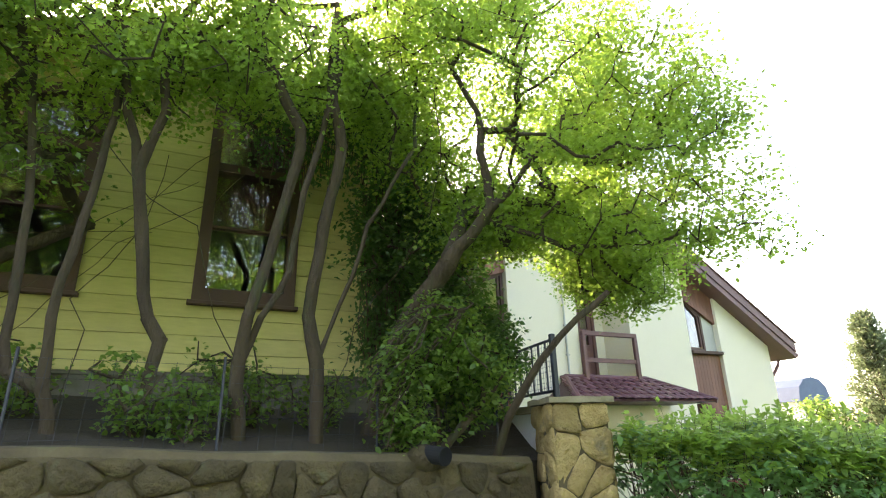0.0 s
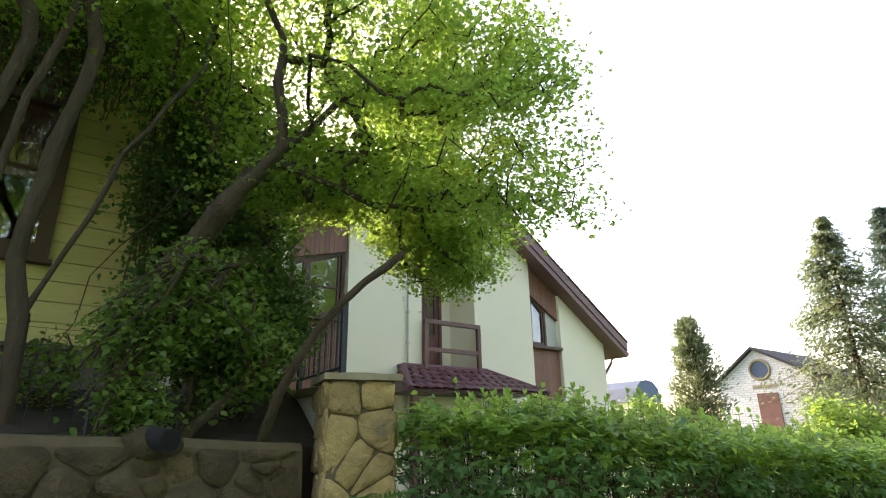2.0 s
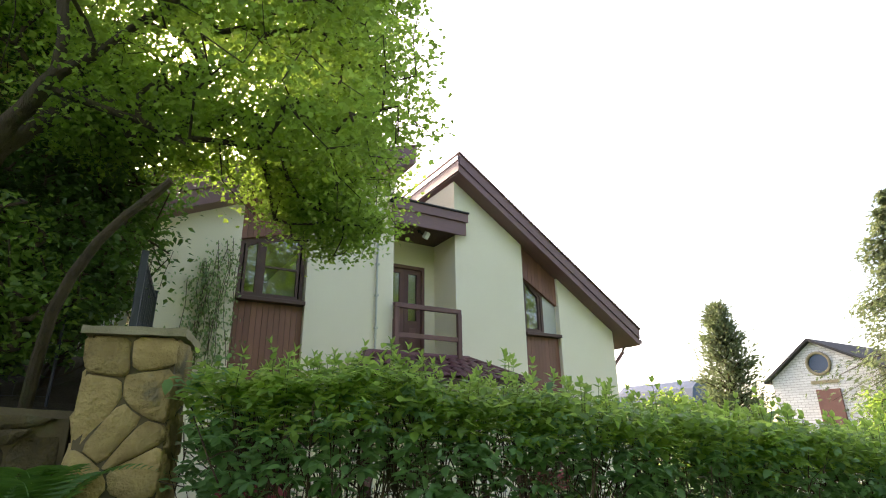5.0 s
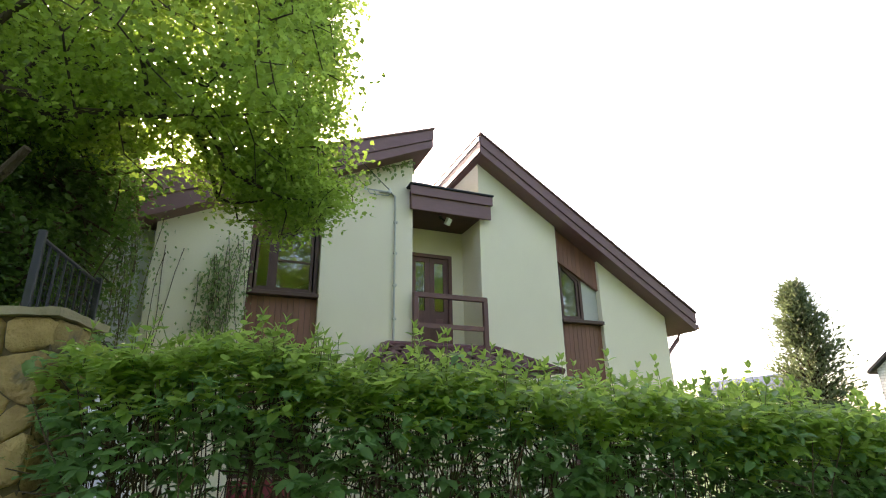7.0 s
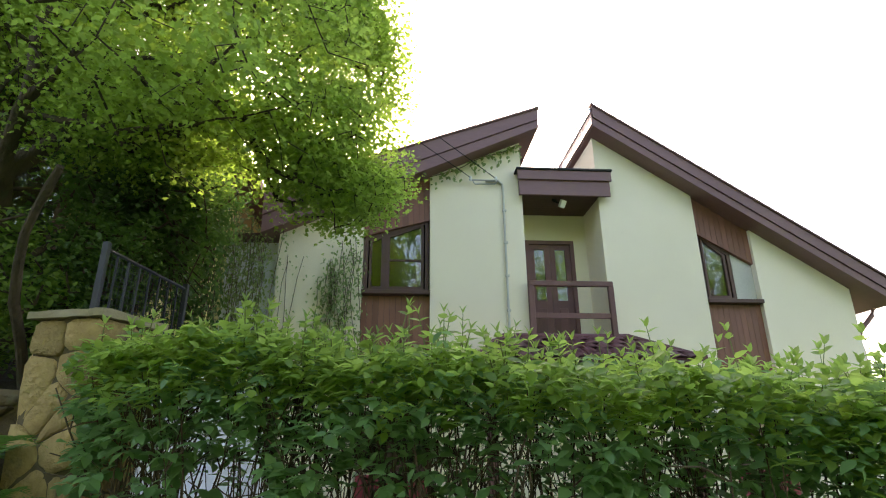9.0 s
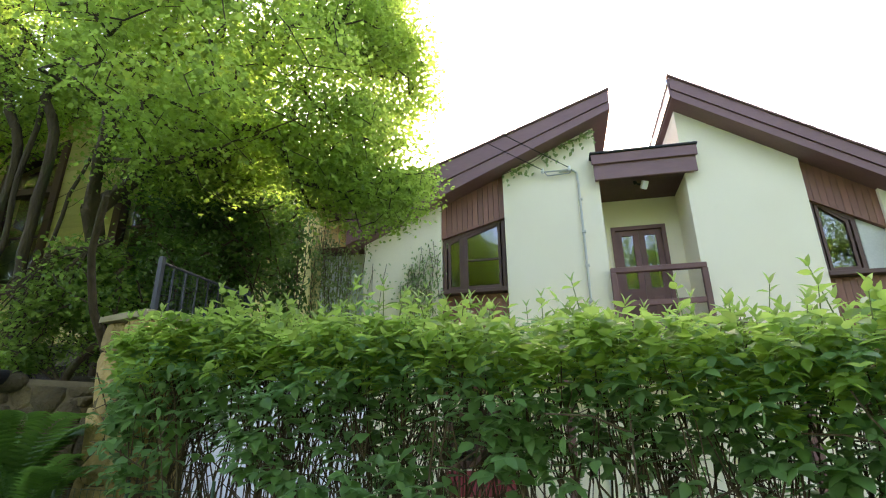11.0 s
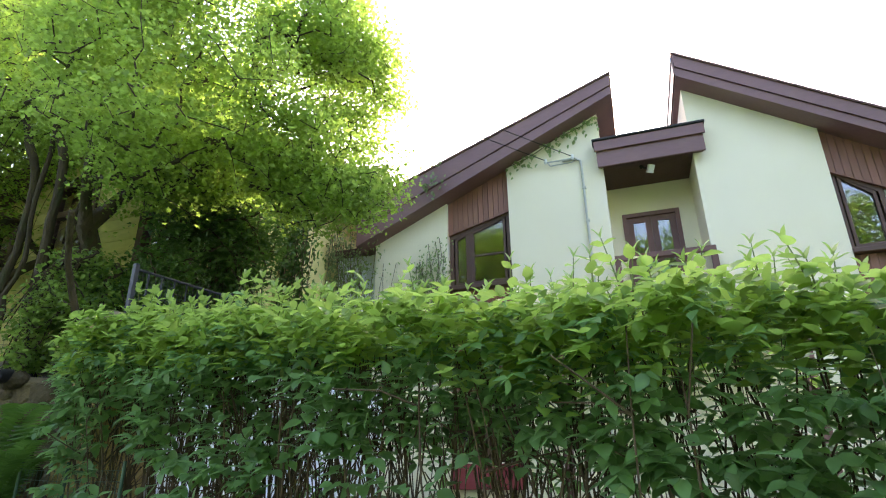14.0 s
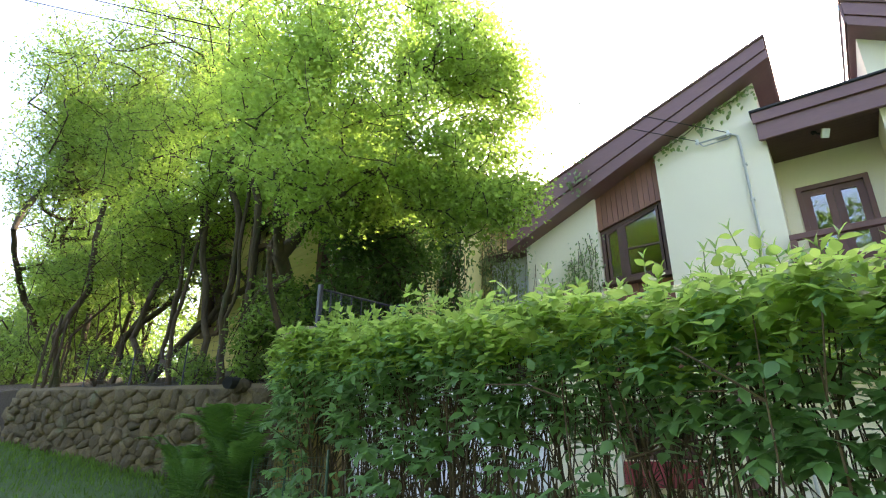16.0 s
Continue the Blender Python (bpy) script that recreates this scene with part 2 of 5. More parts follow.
def tube(points, radii, sides=8, bm=None, cap=True):
    bm = bm or bmesh.new()
    pts = [Vector(p) for p in points]
    if isinstance(radii, (int, float)):
        radii = [radii] * len(pts)
    rings = []
    for i, p in enumerate(pts):
        d = (pts[min(i + 1, len(pts) - 1)] - pts[max(i - 1, 0)]).normalized()
        side = d.cross(Vector((0.31, 0.2, 0.93)) if abs(d.z) < 0.9 else Vector((1, 0.1, 0))).normalized()
        up = side.cross(d)
        rings.append([bm.verts.new(p + radii[i] * (side * math.cos(a) + up * math.sin(a))) for a in (2 * math.pi * k / sides for k in range(sides))])
    for r, s in zip(rings, rings[1:]):
        for k in range(sides):
            bm.faces.new((r[k], r[(k + 1) % sides], s[(k + 1) % sides], s[k]))
    if cap:
        bm.faces.new(rings[0][::-1])
        bm.faces.new(rings[-1])
    return bm


def mesh_from(name, verts, tris, smooth=False):
    me = bpy.data.meshes.new(name)
    verts, tris = np.asarray(verts, np.float32), np.asarray(tris, np.int32)
    me.vertices.add(len(verts))
    me.vertices.foreach_set("co", verts.ravel())
    me.loops.add(tris.size)
    me.loops.foreach_set("vertex_index", tris.ravel())
    me.polygons.add(len(tris))
    me.polygons.foreach_set("loop_start", np.arange(0, tris.size, tris.shape[1], dtype=np.int32))
    me.update(calc_edges=True)
    if smooth:
        me.polygons.foreach_set("use_smooth", np.ones(len(tris), bool))
    return me


# ---- leaves and branches ----
def fan(points):
    v = np.array(points, float)
    n = len(v) - 1
    return v, np.array([(0, i, i + 1 if i < n else 1) for i in range(1, n + 1)])


def leaf_outline(half):
    """Centre, then an outline mirrored about the midrib; the blade is folded a little."""
    pts = [(0, 0.42, -0.03)] + list(half) + [(-x, y, z) for x, y, z in reversed(half[1:-1])]
    return fan(pts)


MAPLE_LEAF = leaf_outline([(0, 0, 0), (0.34, 0.1, 0.06), (0.58, 0.5, 0.03), (0.24, 0.58, 0.02), (0, 1.0, -0.1)])
OVAL_LEAF = (
    np.array([(0, 0, 0), (0, 0.35, -0.035), (0, 0.7, -0.05), (0, 1.0, -0.14)] + [(k * x, y, z) for k in (1, -1) for x, y, z in ((0.22, 0.15, 0.045), (0.33, 0.42, 0.06), (0.19, 0.76, -0.01))]),
    np.array([(0, 4, 1), (4, 5, 1), (1, 5, 2), (5, 6, 2), (2, 6, 3), (0, 1, 7), (7, 1, 8), (1, 2, 8), (8, 2, 9), (2, 3, 9)]))
SMALL_LEAF = leaf_outline([(0, 0, 0), (0.26, 0.4, 0.05), (0, 1.0, -0.08)])
SPRIG = leaf_outline([(0, 0, 0), (0.22, 0.15, 0.05), (0.1, 0.3, 0), (0.24, 0.5, 0.02), (0.08, 0.65, 0), (0, 1.0, -0.15)])


def unit(a):
    return a / np.maximum(np.linalg.norm(a, axis=-1, keepdims=True), 1e-9)


def leaf_mesh(name, shape, pos, ahead, normal, size):
    """One mesh of many leaves: each lies along `ahead`, facing `normal`."""
    tv, tf = shape
    ahead = unit(ahead)
    side = unit(np.cross(ahead, normal))
    up = np.cross(side, ahead)
    v = pos[:, None] + size[:, None, None] * (tv[None, :, :1] * side[:, None] + tv[None, :, 1:2] * ahead[:, None] + tv[None, :, 2:] * up[:, None])
    f = tf[None] + (np.arange(len(pos)) * len(tv))[:, None, None]
    return mesh_from(name, v.reshape(-1, 3), f.reshape(-1, 3))


def spread(rng, n, flat=1.0, droop=0.3):
    """Random leaf directions: near level, drooping a little, faces mostly up."""
    ahead = rng.normal(0, 1, (n, 3)) * (1, 1, 0.35)
    ahead = unit(ahead) - np.array((0, 0, droop))
    normal = rng.normal(0, 0.55, (n, 3)) + np.array((0, 0, flat))
    return ahead, normal


def grow(limbs, targets, rng, step=0.3):
    """Joins the targets to the limbs by the nearest way, and gives each node its share of twigs."""
    pos, par = [], []
    for line in limbs:
        pts = [np.array(p, float) for p in line]
        last = -1
        if pos:
            d = np.linalg.norm(np.array(pos) - pts[0], axis=1)
            last = int(d.argmin()) if d.min() < 0.35 else -1
            pts = pts[1:] if last >= 0 else pts
        for p in pts:
            if last >= 0 and (k := int(np.linalg.norm(p - pos[last]) / 0.3)) > 0:
                a = pos[last]
                for i in range(1, k + 1):
                    pos.append(a + (p - a) * i / (k + 1) + rng.normal(0, 0.012, 3))
                    par.append(last)
                    last = len(pos) - 1
            pos.append(p)
            par.append(last)
            last = len(pos) - 1
    ground = pos[0]
    low = ground[2] + 1.2
    order = np.argsort(np.linalg.norm(targets - np.array(limbs[0][-1]), axis=1))
    size = len(pos)
    arr = np.zeros((len(pos) + len(targets) * 14, 3))
    arr[:size] = pos
    tips = []
    for t in targets[order]:
        cost = np.linalg.norm(arr[:size] - t, axis=1) + 3.0 * (arr[:size, 2] < low)
        last = int(cost.argmin())
        a = arr[last].copy()
        k = min(10, max(1, int(np.linalg.norm(t - a) / step)))
        bend = rng.normal(0, 0.07, 3) * np.linalg.norm(t - a)
        for i in range(1, k + 1):
            s = i / k
            arr[size] = a + (t - a) * s + bend * math.sin(math.pi * s) + rng.normal(0, 0.015, 3)
            par.append(last)
            last = size
            size += 1
        tips.append(last)
    arr = arr[:size]
    par = np.array(par)
    load = np.zeros(size)
    load[tips] = 1
    for i in range(size - 1, -1, -1):
        if par[i] >= 0:
            load[par[i]] += load[i]
    return arr, par, np.maximum(load, 1), np.array(tips)


def branch_mesh(name, pos, par, radius, sides=6):
    kids = np.nonzero(par >= 0)[0]
    a, b = pos[par[kids]], pos[kids]
    ra, rb = radius[par[kids]], radius[kids]
    ra = np.minimum(ra, rb * 1.6)
    d = unit(b - a)
    side = unit(np.cross(d, np.where(np.abs(d[:, 2:]) < 0.9, (0.2, 0.1, 1.0), (1.0, 0.1, 0.0))))
    up = np.cross(side, d)
    ang = np.arange(sides) * 2 * math.pi / sides
    ring = side[:, None] * np.cos(ang)[None, :, None] + up[:, None] * np.sin(ang)[None, :, None]
    over = d * (rb * 0.5)[:, None]
    v = np.concatenate([(a - over)[:, None] + ring * ra[:, None, None], (b + over)[:, None] + ring * rb[:, None, None]], 1)
    i = np.arange(sides)
    j = (i + 1) % sides
    quad = np.stack([i, j, j + sides, i + sides], 1)
    f = quad[None] + (np.arange(len(kids)) * 2 * sides)[:, None, None]
    return mesh_from(name, v.reshape(-1, 3), f.reshape(-1, 4), True)


def in_blobs(rng, blobs, n, gap=-0.12, scale=0.75, shell=0.3):
    """Points in a few ellipsoids, with holes where a noise is low."""
    vol = np.array([(b[2] if len(b) > 2 else b[1][0] * b[1][1] * b[1][2]) for b in blobs])
    out = []
    while len(out) < n:
        c, r = blobs[rng.choice(len(blobs), p=vol / vol.sum())][:2]
        p = rng.normal(0, 1, 3)
        p = p / np.linalg.norm(p) * rng.random() ** shell
        p = np.array(c) + p * np.array(r)
        if noise.noise(Vector(p) * scale) > gap:
            out.append(p)
    return np.array(out)


def crown_leaves(rng, arr, par, tips, each, reach, size, shape, name, droop=0.3):
    """Leaves round the twig ends, along the last stretch of each twig."""
    back = tips
    for _ in range(3):
        back = np.where(par[back] >= 0, par[back], back)
    s = rng.random((len(tips), each, 1)) ** 0.55
    base = arr[tips][:, None] * s + arr[back][:, None] * (1 - s)
    pos = base + np.clip(rng.normal(0, 1, (len(tips), each, 3)), -1.7, 1.7) * np.array((reach, reach, reach * 0.55))
    pos = pos.reshape(-1, 3)
    ahead, normal = spread(rng, len(pos), 1.0, droop)
    return leaf_mesh(name, shape, pos, ahead, normal, size * rng.uniform(0.6, 1.2, len(pos)))


def make_tree(name, label, limbs, blobs, tips, each, seed, leaf=MAPLE_LEAF, leaf_mat=None, size=0.085, reach=0.2, thick=0.0105, category="tree", group="", gap=-0.12, extra=None, power=0.36, shell=0.3):
    rng = np.random.default_rng(seed)
    targets = in_blobs(rng, blobs, tips, gap, 0.75, shell)
    if extra is not None:
        targets = np.vstack([targets, extra])
    arr, par, load, ends = grow(limbs, targets, rng)
    base = thing(name, limbs[0][0], label, category, group)
    rad = np.maximum(0.0022, thick * load ** power * rng.uniform(0.9, 1.1, len(load)))
    part("trunk", branch_mesh("trunk", arr, par, rad), BARK, base)
    part("crown", crown_leaves(rng, arr, par, ends, each, reach, size, leaf, "crown"), leaf_mat or MAPLE, base)
    return base


def auto_limbs(rng, base, height, stems, lean=0.35, crook=0.25):
    """A few crooked stems from one root."""
    out = []
    for k in range(stems):
        a = rng.uniform(0, 2 * math.pi)
        p = np.array(base, float)
        line = [p.copy()]
        d = np.array((math.cos(a) * lean, math.sin(a) * lean, 1.0))
        for i in range(4):
            d = unit(d + rng.normal(0, crook, 3) * (1, 1, 0.2))
            p = p + d * height / 4
            line.append(p.copy())
        out.append(line)
    return out


# ---- ground ----
def ground_z(x, y=0.0):
    """The street falls to the right; the lawn rises a little towards the wall."""
    return 0.6 - 0.12 * max(-12.0, min(15.0, x)) + 0.12 * max(0.0, min(y, 4.6) - 1.0)


def wall_y(x):
    """Front line of the retaining wall's top."""
    return 4.51 + 0.125 * x


def wall_top(x):
    return 1.975 - 0.046 * x


def bed_z(x, y):
    rise = 0.35 * max(0.0, min(1.0, (x - 3.1) / 0.7)) * max(0.0, min(1.0, (y - wall_y(x) - 0.3) / 0.6))
    return rise + wall_top(max(x, -8.0)) - 0.06 + 0.19 * max(0.0, min(y, 7.6) - wall_y(max(x, -8.0)))


def make_ground():
    bm = bmesh.new()
    xs = [-2500, -400, -80, -30] + [-12 + i * 1.0 for i in range(29)] + [25, 40, 90, 400, 2500]
    ys = [-2500, -400, -80, -30, -14, -8, -4, -2, 0, 1, 2, 3, 4, 5, 6, 8, 10, 14, 20, 40, 90, 400, 2500]
    rows = [[bm.verts.new((x, y, ground_z(x, y) + (0.04 * noise.noise(Vector((x * 0.7, y * 0.7, 3))) if abs(x) < 30 else 0))) for x in xs] for y in ys]
    for r, s in zip(rows, rows[1:]):
        for i in range(len(xs) - 1):
            bm.faces.new((r[i], r[i + 1], s[i + 1], s[i]))
    ob = part("ground", bm, GRASS)
    tagged(ob, "gently sloping lawn beside the street wall", "ground", kind="structure")


make_ground()


def make_bed():
    bm = bmesh.new()
    xs = [-45, -30, -20, -12] + [-8 + 0.5 * i for i in range(23)] + [3.3, 3.6, 3.95]
    ds = [0.14, 0.4, 0.7, 1.1, 1.6, 2.1, 2.6, 3.3, 5, 9, 25]
    rows = []
    for d in ds:
        row = []
        for x in xs:
            y = wall_y(max(x, -8)) + d
            row.append(bm.verts.new((x, y, bed_z(x, y) + 0.05 * noise.noise(Vector((x * 1.7, y * 1.7, 1))))))
        rows.append(row)
    for r, t in zip(rows, rows[1:]):
        for i in range(len(xs) - 1):
            bm.faces.new((r[i], r[i + 1], t[i + 1], t[i]))
    rim = [bm.verts.new((v.co.x, v.co.y, -1.0)) for v in rows[0]]
    for i in range(len(xs) - 1):
        bm.faces.new((rows[0][i], rows[0][i + 1], rim[i + 1], rim[i]))
    side = [bm.verts.new((3.95, r[-1].co.y, -1.0)) for r in rows]
    for i in range(len(ds) - 1):
        bm.faces.new((rows[i][-1], rows[i + 1][-1], side[i + 1], side[i]))
    ob = part("garden_bed_ground", bm, SOIL)
    tagged(ob, "raised bed of dark bare soil under shrubs", "ground", kind="structure")


make_bed()


# ---- stones ----
def clip(poly, mid, nrm):
    out = []
    for i, p in enumerate(poly):
        q = poly[(i + 1) % len(poly)]
        a, b = (p - mid).dot(nrm), (q - mid).dot(nrm)
        if a <= 0:
            out.append(p)
        if (a < 0) != (b < 0) and a != b:
            out.append(p + (q - p) * (a / (a - b)))
    return out


def stone_cells(u0, u1, v0, v1, nu, nv, jitter, rng):
    """Irregular cells that fill a rectangle."""
    seeds = []
    for j in range(nv):
        for i in range(nu):
            u = u0 + (i + 0.5 + (0.25 if j % 2 else -0.25)) * (u1 - u0) / nu + rng.uniform(-jitter, jitter) * (u1 - u0) / nu
            v = v0 + (j + 0.5) * (v1 - v0) / nv + rng.uniform(-jitter, jitter) * (v1 - v0) / nv
            seeds.append(Vector((u, v)))
    cells = []
    for i, s in enumerate(seeds):
        poly = [Vector(p) for p in ((u0, v0), (u1, v0), (u1, v1), (u0, v1))]
        for k, t in enumerate(seeds):
            if k != i and (t - s).length < 3.2 * max((u1 - u0) / nu, (v1 - v0) / nv):
                poly = clip(poly, (s + t) / 2, t - s)
                if len(poly) < 3:
                    break
        if len(poly) >= 3:
            cells.append(poly)
    return cells


def stone_mesh(poly, joint, high, rng, place):
    """One rounded stone: a wide foot in the mortar, a worn shoulder and an uneven face."""
    c = sum(poly, Vector((0, 0))) / len(poly)
    pts = []
    for i, p in enumerate(poly):
        q = poly[(i + 1) % len(poly)]
        if (q - p).length < 0.03:
            continue
        pts.append(p + (q - p) * 0.14)
        pts.append(p + (q - p) * 0.5 + Vector((rng.uniform(-1, 1), rng.uniform(-1, 1))) * 0.008)
        pts.append(p + (q - p) * 0.86)
    if len(pts) < 4:
        return None
    r = max((p - c).length for p in pts)
    k = max(0.5, 1 - joint / r)
    verts, n = [], len(pts)
    tilt = (rng.uniform(-0.12, 0.12), rng.uniform(-0.12, 0.12))
    for scale, depth in ((k, -0.03), (k * 0.99, high * 0.55), (k * 0.9, high)):
        for p in pts:
            d = (p - c) * scale
            e = depth + (tilt[0] * d.x + tilt[1] * d.y + rng.uniform(-0.007, 0.007) if depth > 0 else 0)
            verts.append(place(c.x + d.x, c.y + d.y, e))
    verts.append(place(c.x, c.y, high * 1.08))
    tris = []
    for s in range(2):
        for i in range(n):
            j = (i + 1) % n
            tris += [(s * n + i, s * n + j, s * n + n + j), (s * n + i, s * n + n + j, s * n + n + i)]
    tris += [(2 * n + i, 2 * n + (i + 1) % n, 3 * n) for i in range(n)]
    return mesh_from("stone", verts, tris, True)


WALL_END = -2.45


def make_stone_wall():
    rng = random.Random(5)
    wall = thing("stone_wall", (0.5, 4.5, ground_z(0.5, 4.5)), "rubble field-stone retaining wall with sandy mortar and a flat top", "wall", kind="structure")
    bm = bmesh.new()
    x0, x1 = WALL_END, 3.66
    rings = []
    for i in range(41):
        x = x0 + (x1 - x0) * i / 40
        y, top = wall_y(x), wall_top(x) + 0.02 * noise.noise(Vector((x * 1.3, 0, 0)))
        rings.append([bm.verts.new((x, y + d, z)) for d, z in ((-0.2, -0.4), (-0.01, top - 0.05), (0.03, top), (0.27, top + 0.01), (0.34, top - 0.08), (0.34, -0.4))])
    for r, t in zip(rings, rings[1:]):
        for k in range(6):
            bm.faces.new((r[k], r[(k + 1) % 6], t[(k + 1) % 6], t[k]))
    bm.faces.new(rings[0])
    bm.faces.new(rings[-1][::-1])
    part("core", bm, MORTAR, wall)

    def face(u, v, d):
        low = ground_z(u, 4.4) - 0.1
        z = low + (wall_top(u) - 0.02 - low) * v / 1.5
        return (u, wall_y(u) - 0.1 * (wall_top(u) - z) - d, z)

    for poly in stone_cells(x0 + 0.02, x1 - 0.02, 0.0, 1.47, 27, 7, 0.6, rng):
        me = stone_mesh(poly, rng.uniform(0.006, 0.02), rng.uniform(0.012, 0.06), rng, face)
        if me:
            part("stone", me, FIELDSTONE, wall)
    boss = bmesh.new()
    bmesh.ops.create_icosphere(boss, subdivisions=3, radius=0.135)
    for v in boss.verts:
        v.co = Vector((v.co.x * 1.3, v.co.y * 0.8, v.co.z * 0.75)) * (1 + 0.25 * noise.noise(v.co * 6)) + Vector((2.64, 4.84, 1.83))
    part("mortar_lump", boss, FIELDSTONE, wall)
    pipe = thing("drain_pipe", (2.68, 4.7, 1.86), "open black plastic drain pipe sticking out of the wall top", "pipe")
    a, b = Vector((2.56, 5.05, 1.88)), Vector((2.7, 4.63, 1.84))
    d = (b - a).normalized()
    bm = tube([a, b, b, b - d * 0.3, b - d * 0.3], [0.066, 0.066, 0.057, 0.056, 0.001], 20, cap=False)
    part("pipe_end", bm, PIPE, pipe)


make_stone_wall()


def make_low_wall():
    """The dark stone bank that goes on past the end of the wall."""
    rng = random.Random(8)
    bank = thing("stone_bank", (-4.5, 4.6, 1.3), "low dark bank of loose stones past the wall end", "wall", kind="structure")
    bm = block(-9.5, WALL_END - 0.02, 4.36, 5.3, 0.5, 1.96)
    part("core", bm, SOIL, bank)
    for poly in stone_cells(-8.5, WALL_END - 0.05, 1.3, 1.98, 16, 3, 0.36, rng):
        me = stone_mesh(poly, 0.02, rng.uniform(0.05, 0.1), rng, lambda u, v, d: (u, 4.36 - d, v))
        if me:
            part("stone", me, FIELDSTONE, bank)


make_low_wall()

# the pillar stands a little askew to the wall
PW, PD, PTOP = 0.235, 0.5, 2.225
PILLAR = Matrix.Translation((3.925, 4.59, 0)) @ Matrix.Rotation(radians(-15.7), 4, "Z")


def make_pillar():
    rng = random.Random(21)
    pil = thing("stone_pillar", (3.99, 4.8, ground_z(3.9, 4.6)), "square gate pillar of yellow sandstone with a thin cap", "pillar", kind="structure")
    part("core", block(-PW, PW, 0, PD, -0.2, PTOP, 0, PILLAR), MORTAR, pil)
    faces = (
        (-PW - 0.015, PW + 0.015, 2, 8, lambda u, v, d: PILLAR @ Vector((u, -d, v))),
        (0, PD, 2, 8, lambda u, v, d: PILLAR @ Vector((PW + d, u, v))),
        (0, PD, 2, 8, lambda u, v, d: PILLAR @ Vector((-PW - d, u, v))),
    )
    for u0, u1, nu, nv, place in faces:
        for poly in stone_cells(u0, u1, ground_z(3.9, 4.6) - 0.15, PTOP, nu, nv, 0.42, rng):
            me = stone_mesh(poly, 0.008, rng.uniform(0.014, 0.03), rng, place)
            if me:
                part("stone", me, SANDSTONE, pil)
    bm = block(-PW - 0.045, PW + 0.05, -0.06, PD + 0.05, PTOP, PTOP + 0.05)
    bmesh.ops.subdivide_edges(bm, edges=list(bm.edges), cuts=9, use_grid_fill=True)
    for v in bm.verts:
        v.co += 0.012 * noise.noise_vector(v.co * 9)
    bmesh.ops.transform(bm, matrix=PILLAR, verts=bm.verts)
    part("cap", bm, CAPSTONE, pil)


make_pillar()


def make_side_wall():
    w = thing("side_wall", (4.05, 7.0, 0.1), "light plastered side wall with a weathered coping behind the pillar", "wall", kind="structure")
    part("wall", block(3.97, 4.17, 5.2, 9.79, -0.5, 2.17), WHITE_WALL, w)
    bm = block(3.93, 4.22, 5.21, 9.78, 2.172, 2.24)
    part("coping", bm, CAPSTONE, w)


make_side_wall()


def make_railing():
    r = thing("iron_railing", (3.9, 4.85, PTOP + 0.05), "black iron railing with thin bars on top of the pillar", "railing")
    z0, z1 = PTOP + 0.05, 2.85
    a, b = Vector((3.9, 4.86, 0)), Vector((4.05, 6.0, 0))

    def upright(name, p, w, low, high):
        part(name, block(p.x - w, p.x + w, p.y - w, p.y + w, low, high, w * 0.2), IRON, r)

    upright("post", a, 0.023, z0 - 0.005, z1)
    upright("post", b, 0.023, 2.235, z1)
    for z in (z1 - 0.05, z0 + 0.07):
        part("rail", tube([(a.x, a.y, z), (b.x, b.y, z)], 0.014, 6), IRON, r)
    n = 8
    for i in range(1, n):
        upright("bar", a.lerp(b, i / n), 0.007, z0 + 0.065, z1 - 0.05)
    mesh_bm = bmesh.new()
    for i in range(1, 26):
        p = a.lerp(b, i / 26)
        tube([(p.x, p.y, z0 + 0.06), (p.x, p.y, z1 - 0.05)], 0.002, 3, mesh_bm, False)
    for j in range(1, 10):
        z = z0 + 0.06 + (z1 - z0 - 0.11) * j / 10
        tube([(a.x, a.y, z), (b.x, b.y, z)], 0.002, 3, mesh_bm, False)
    part("wire_mesh", mesh_bm, IRON, r)


make_railing()


# ---- white house ----
LEFT_ROOF = lambda x: 6.83 - 0.454 * (8.45 - x)
RIGHT_ROOF = lambda x: 6.92 - 0.66 * (x - 9.45)
FY = 9.8


def window(house, name, pts, y, mullions, label):
    """A slant-topped window: rim, panes between the posts, and bars."""
    w = part(name, ring_prism(pts, inset(pts, 0.06), y - 0.02, y + 0.07), OLD_WOOD, house, label)
    inner = inset(pts, 0.055)
    x0, x1 = inner[0][0], inner[1][0]
    bottom = inner[0][1]
    top = lambda x: inner[3][1] + (inner[2][1] - inner[3][1]) * (x - x0) / (x1 - x0)
    cuts = [x0] + list(mullions) + [x1]
    for a, b in zip(cuts, cuts[1:]):
        quad = [(a + 0.03, bottom), (b - 0.03, bottom), (b - 0.03, top(b - 0.03)), (a + 0.03, top(a + 0.03))]
        part("pane", prism(inset(quad, 0.03), y + 0.022, y + 0.03), GLASS, w).visible_shadow = False
        part("sash", ring_prism(quad, inset(quad, 0.042), y - 0.008, y + 0.05), OLD_WOOD, w)
    for x in mullions:
        part("mullion", prism([(x - 0.032, bottom), (x + 0.032, bottom), (x + 0.032, top(x)), (x - 0.032, top(x))], y - 0.015, y + 0.06), OLD_WOOD, w)
    return w


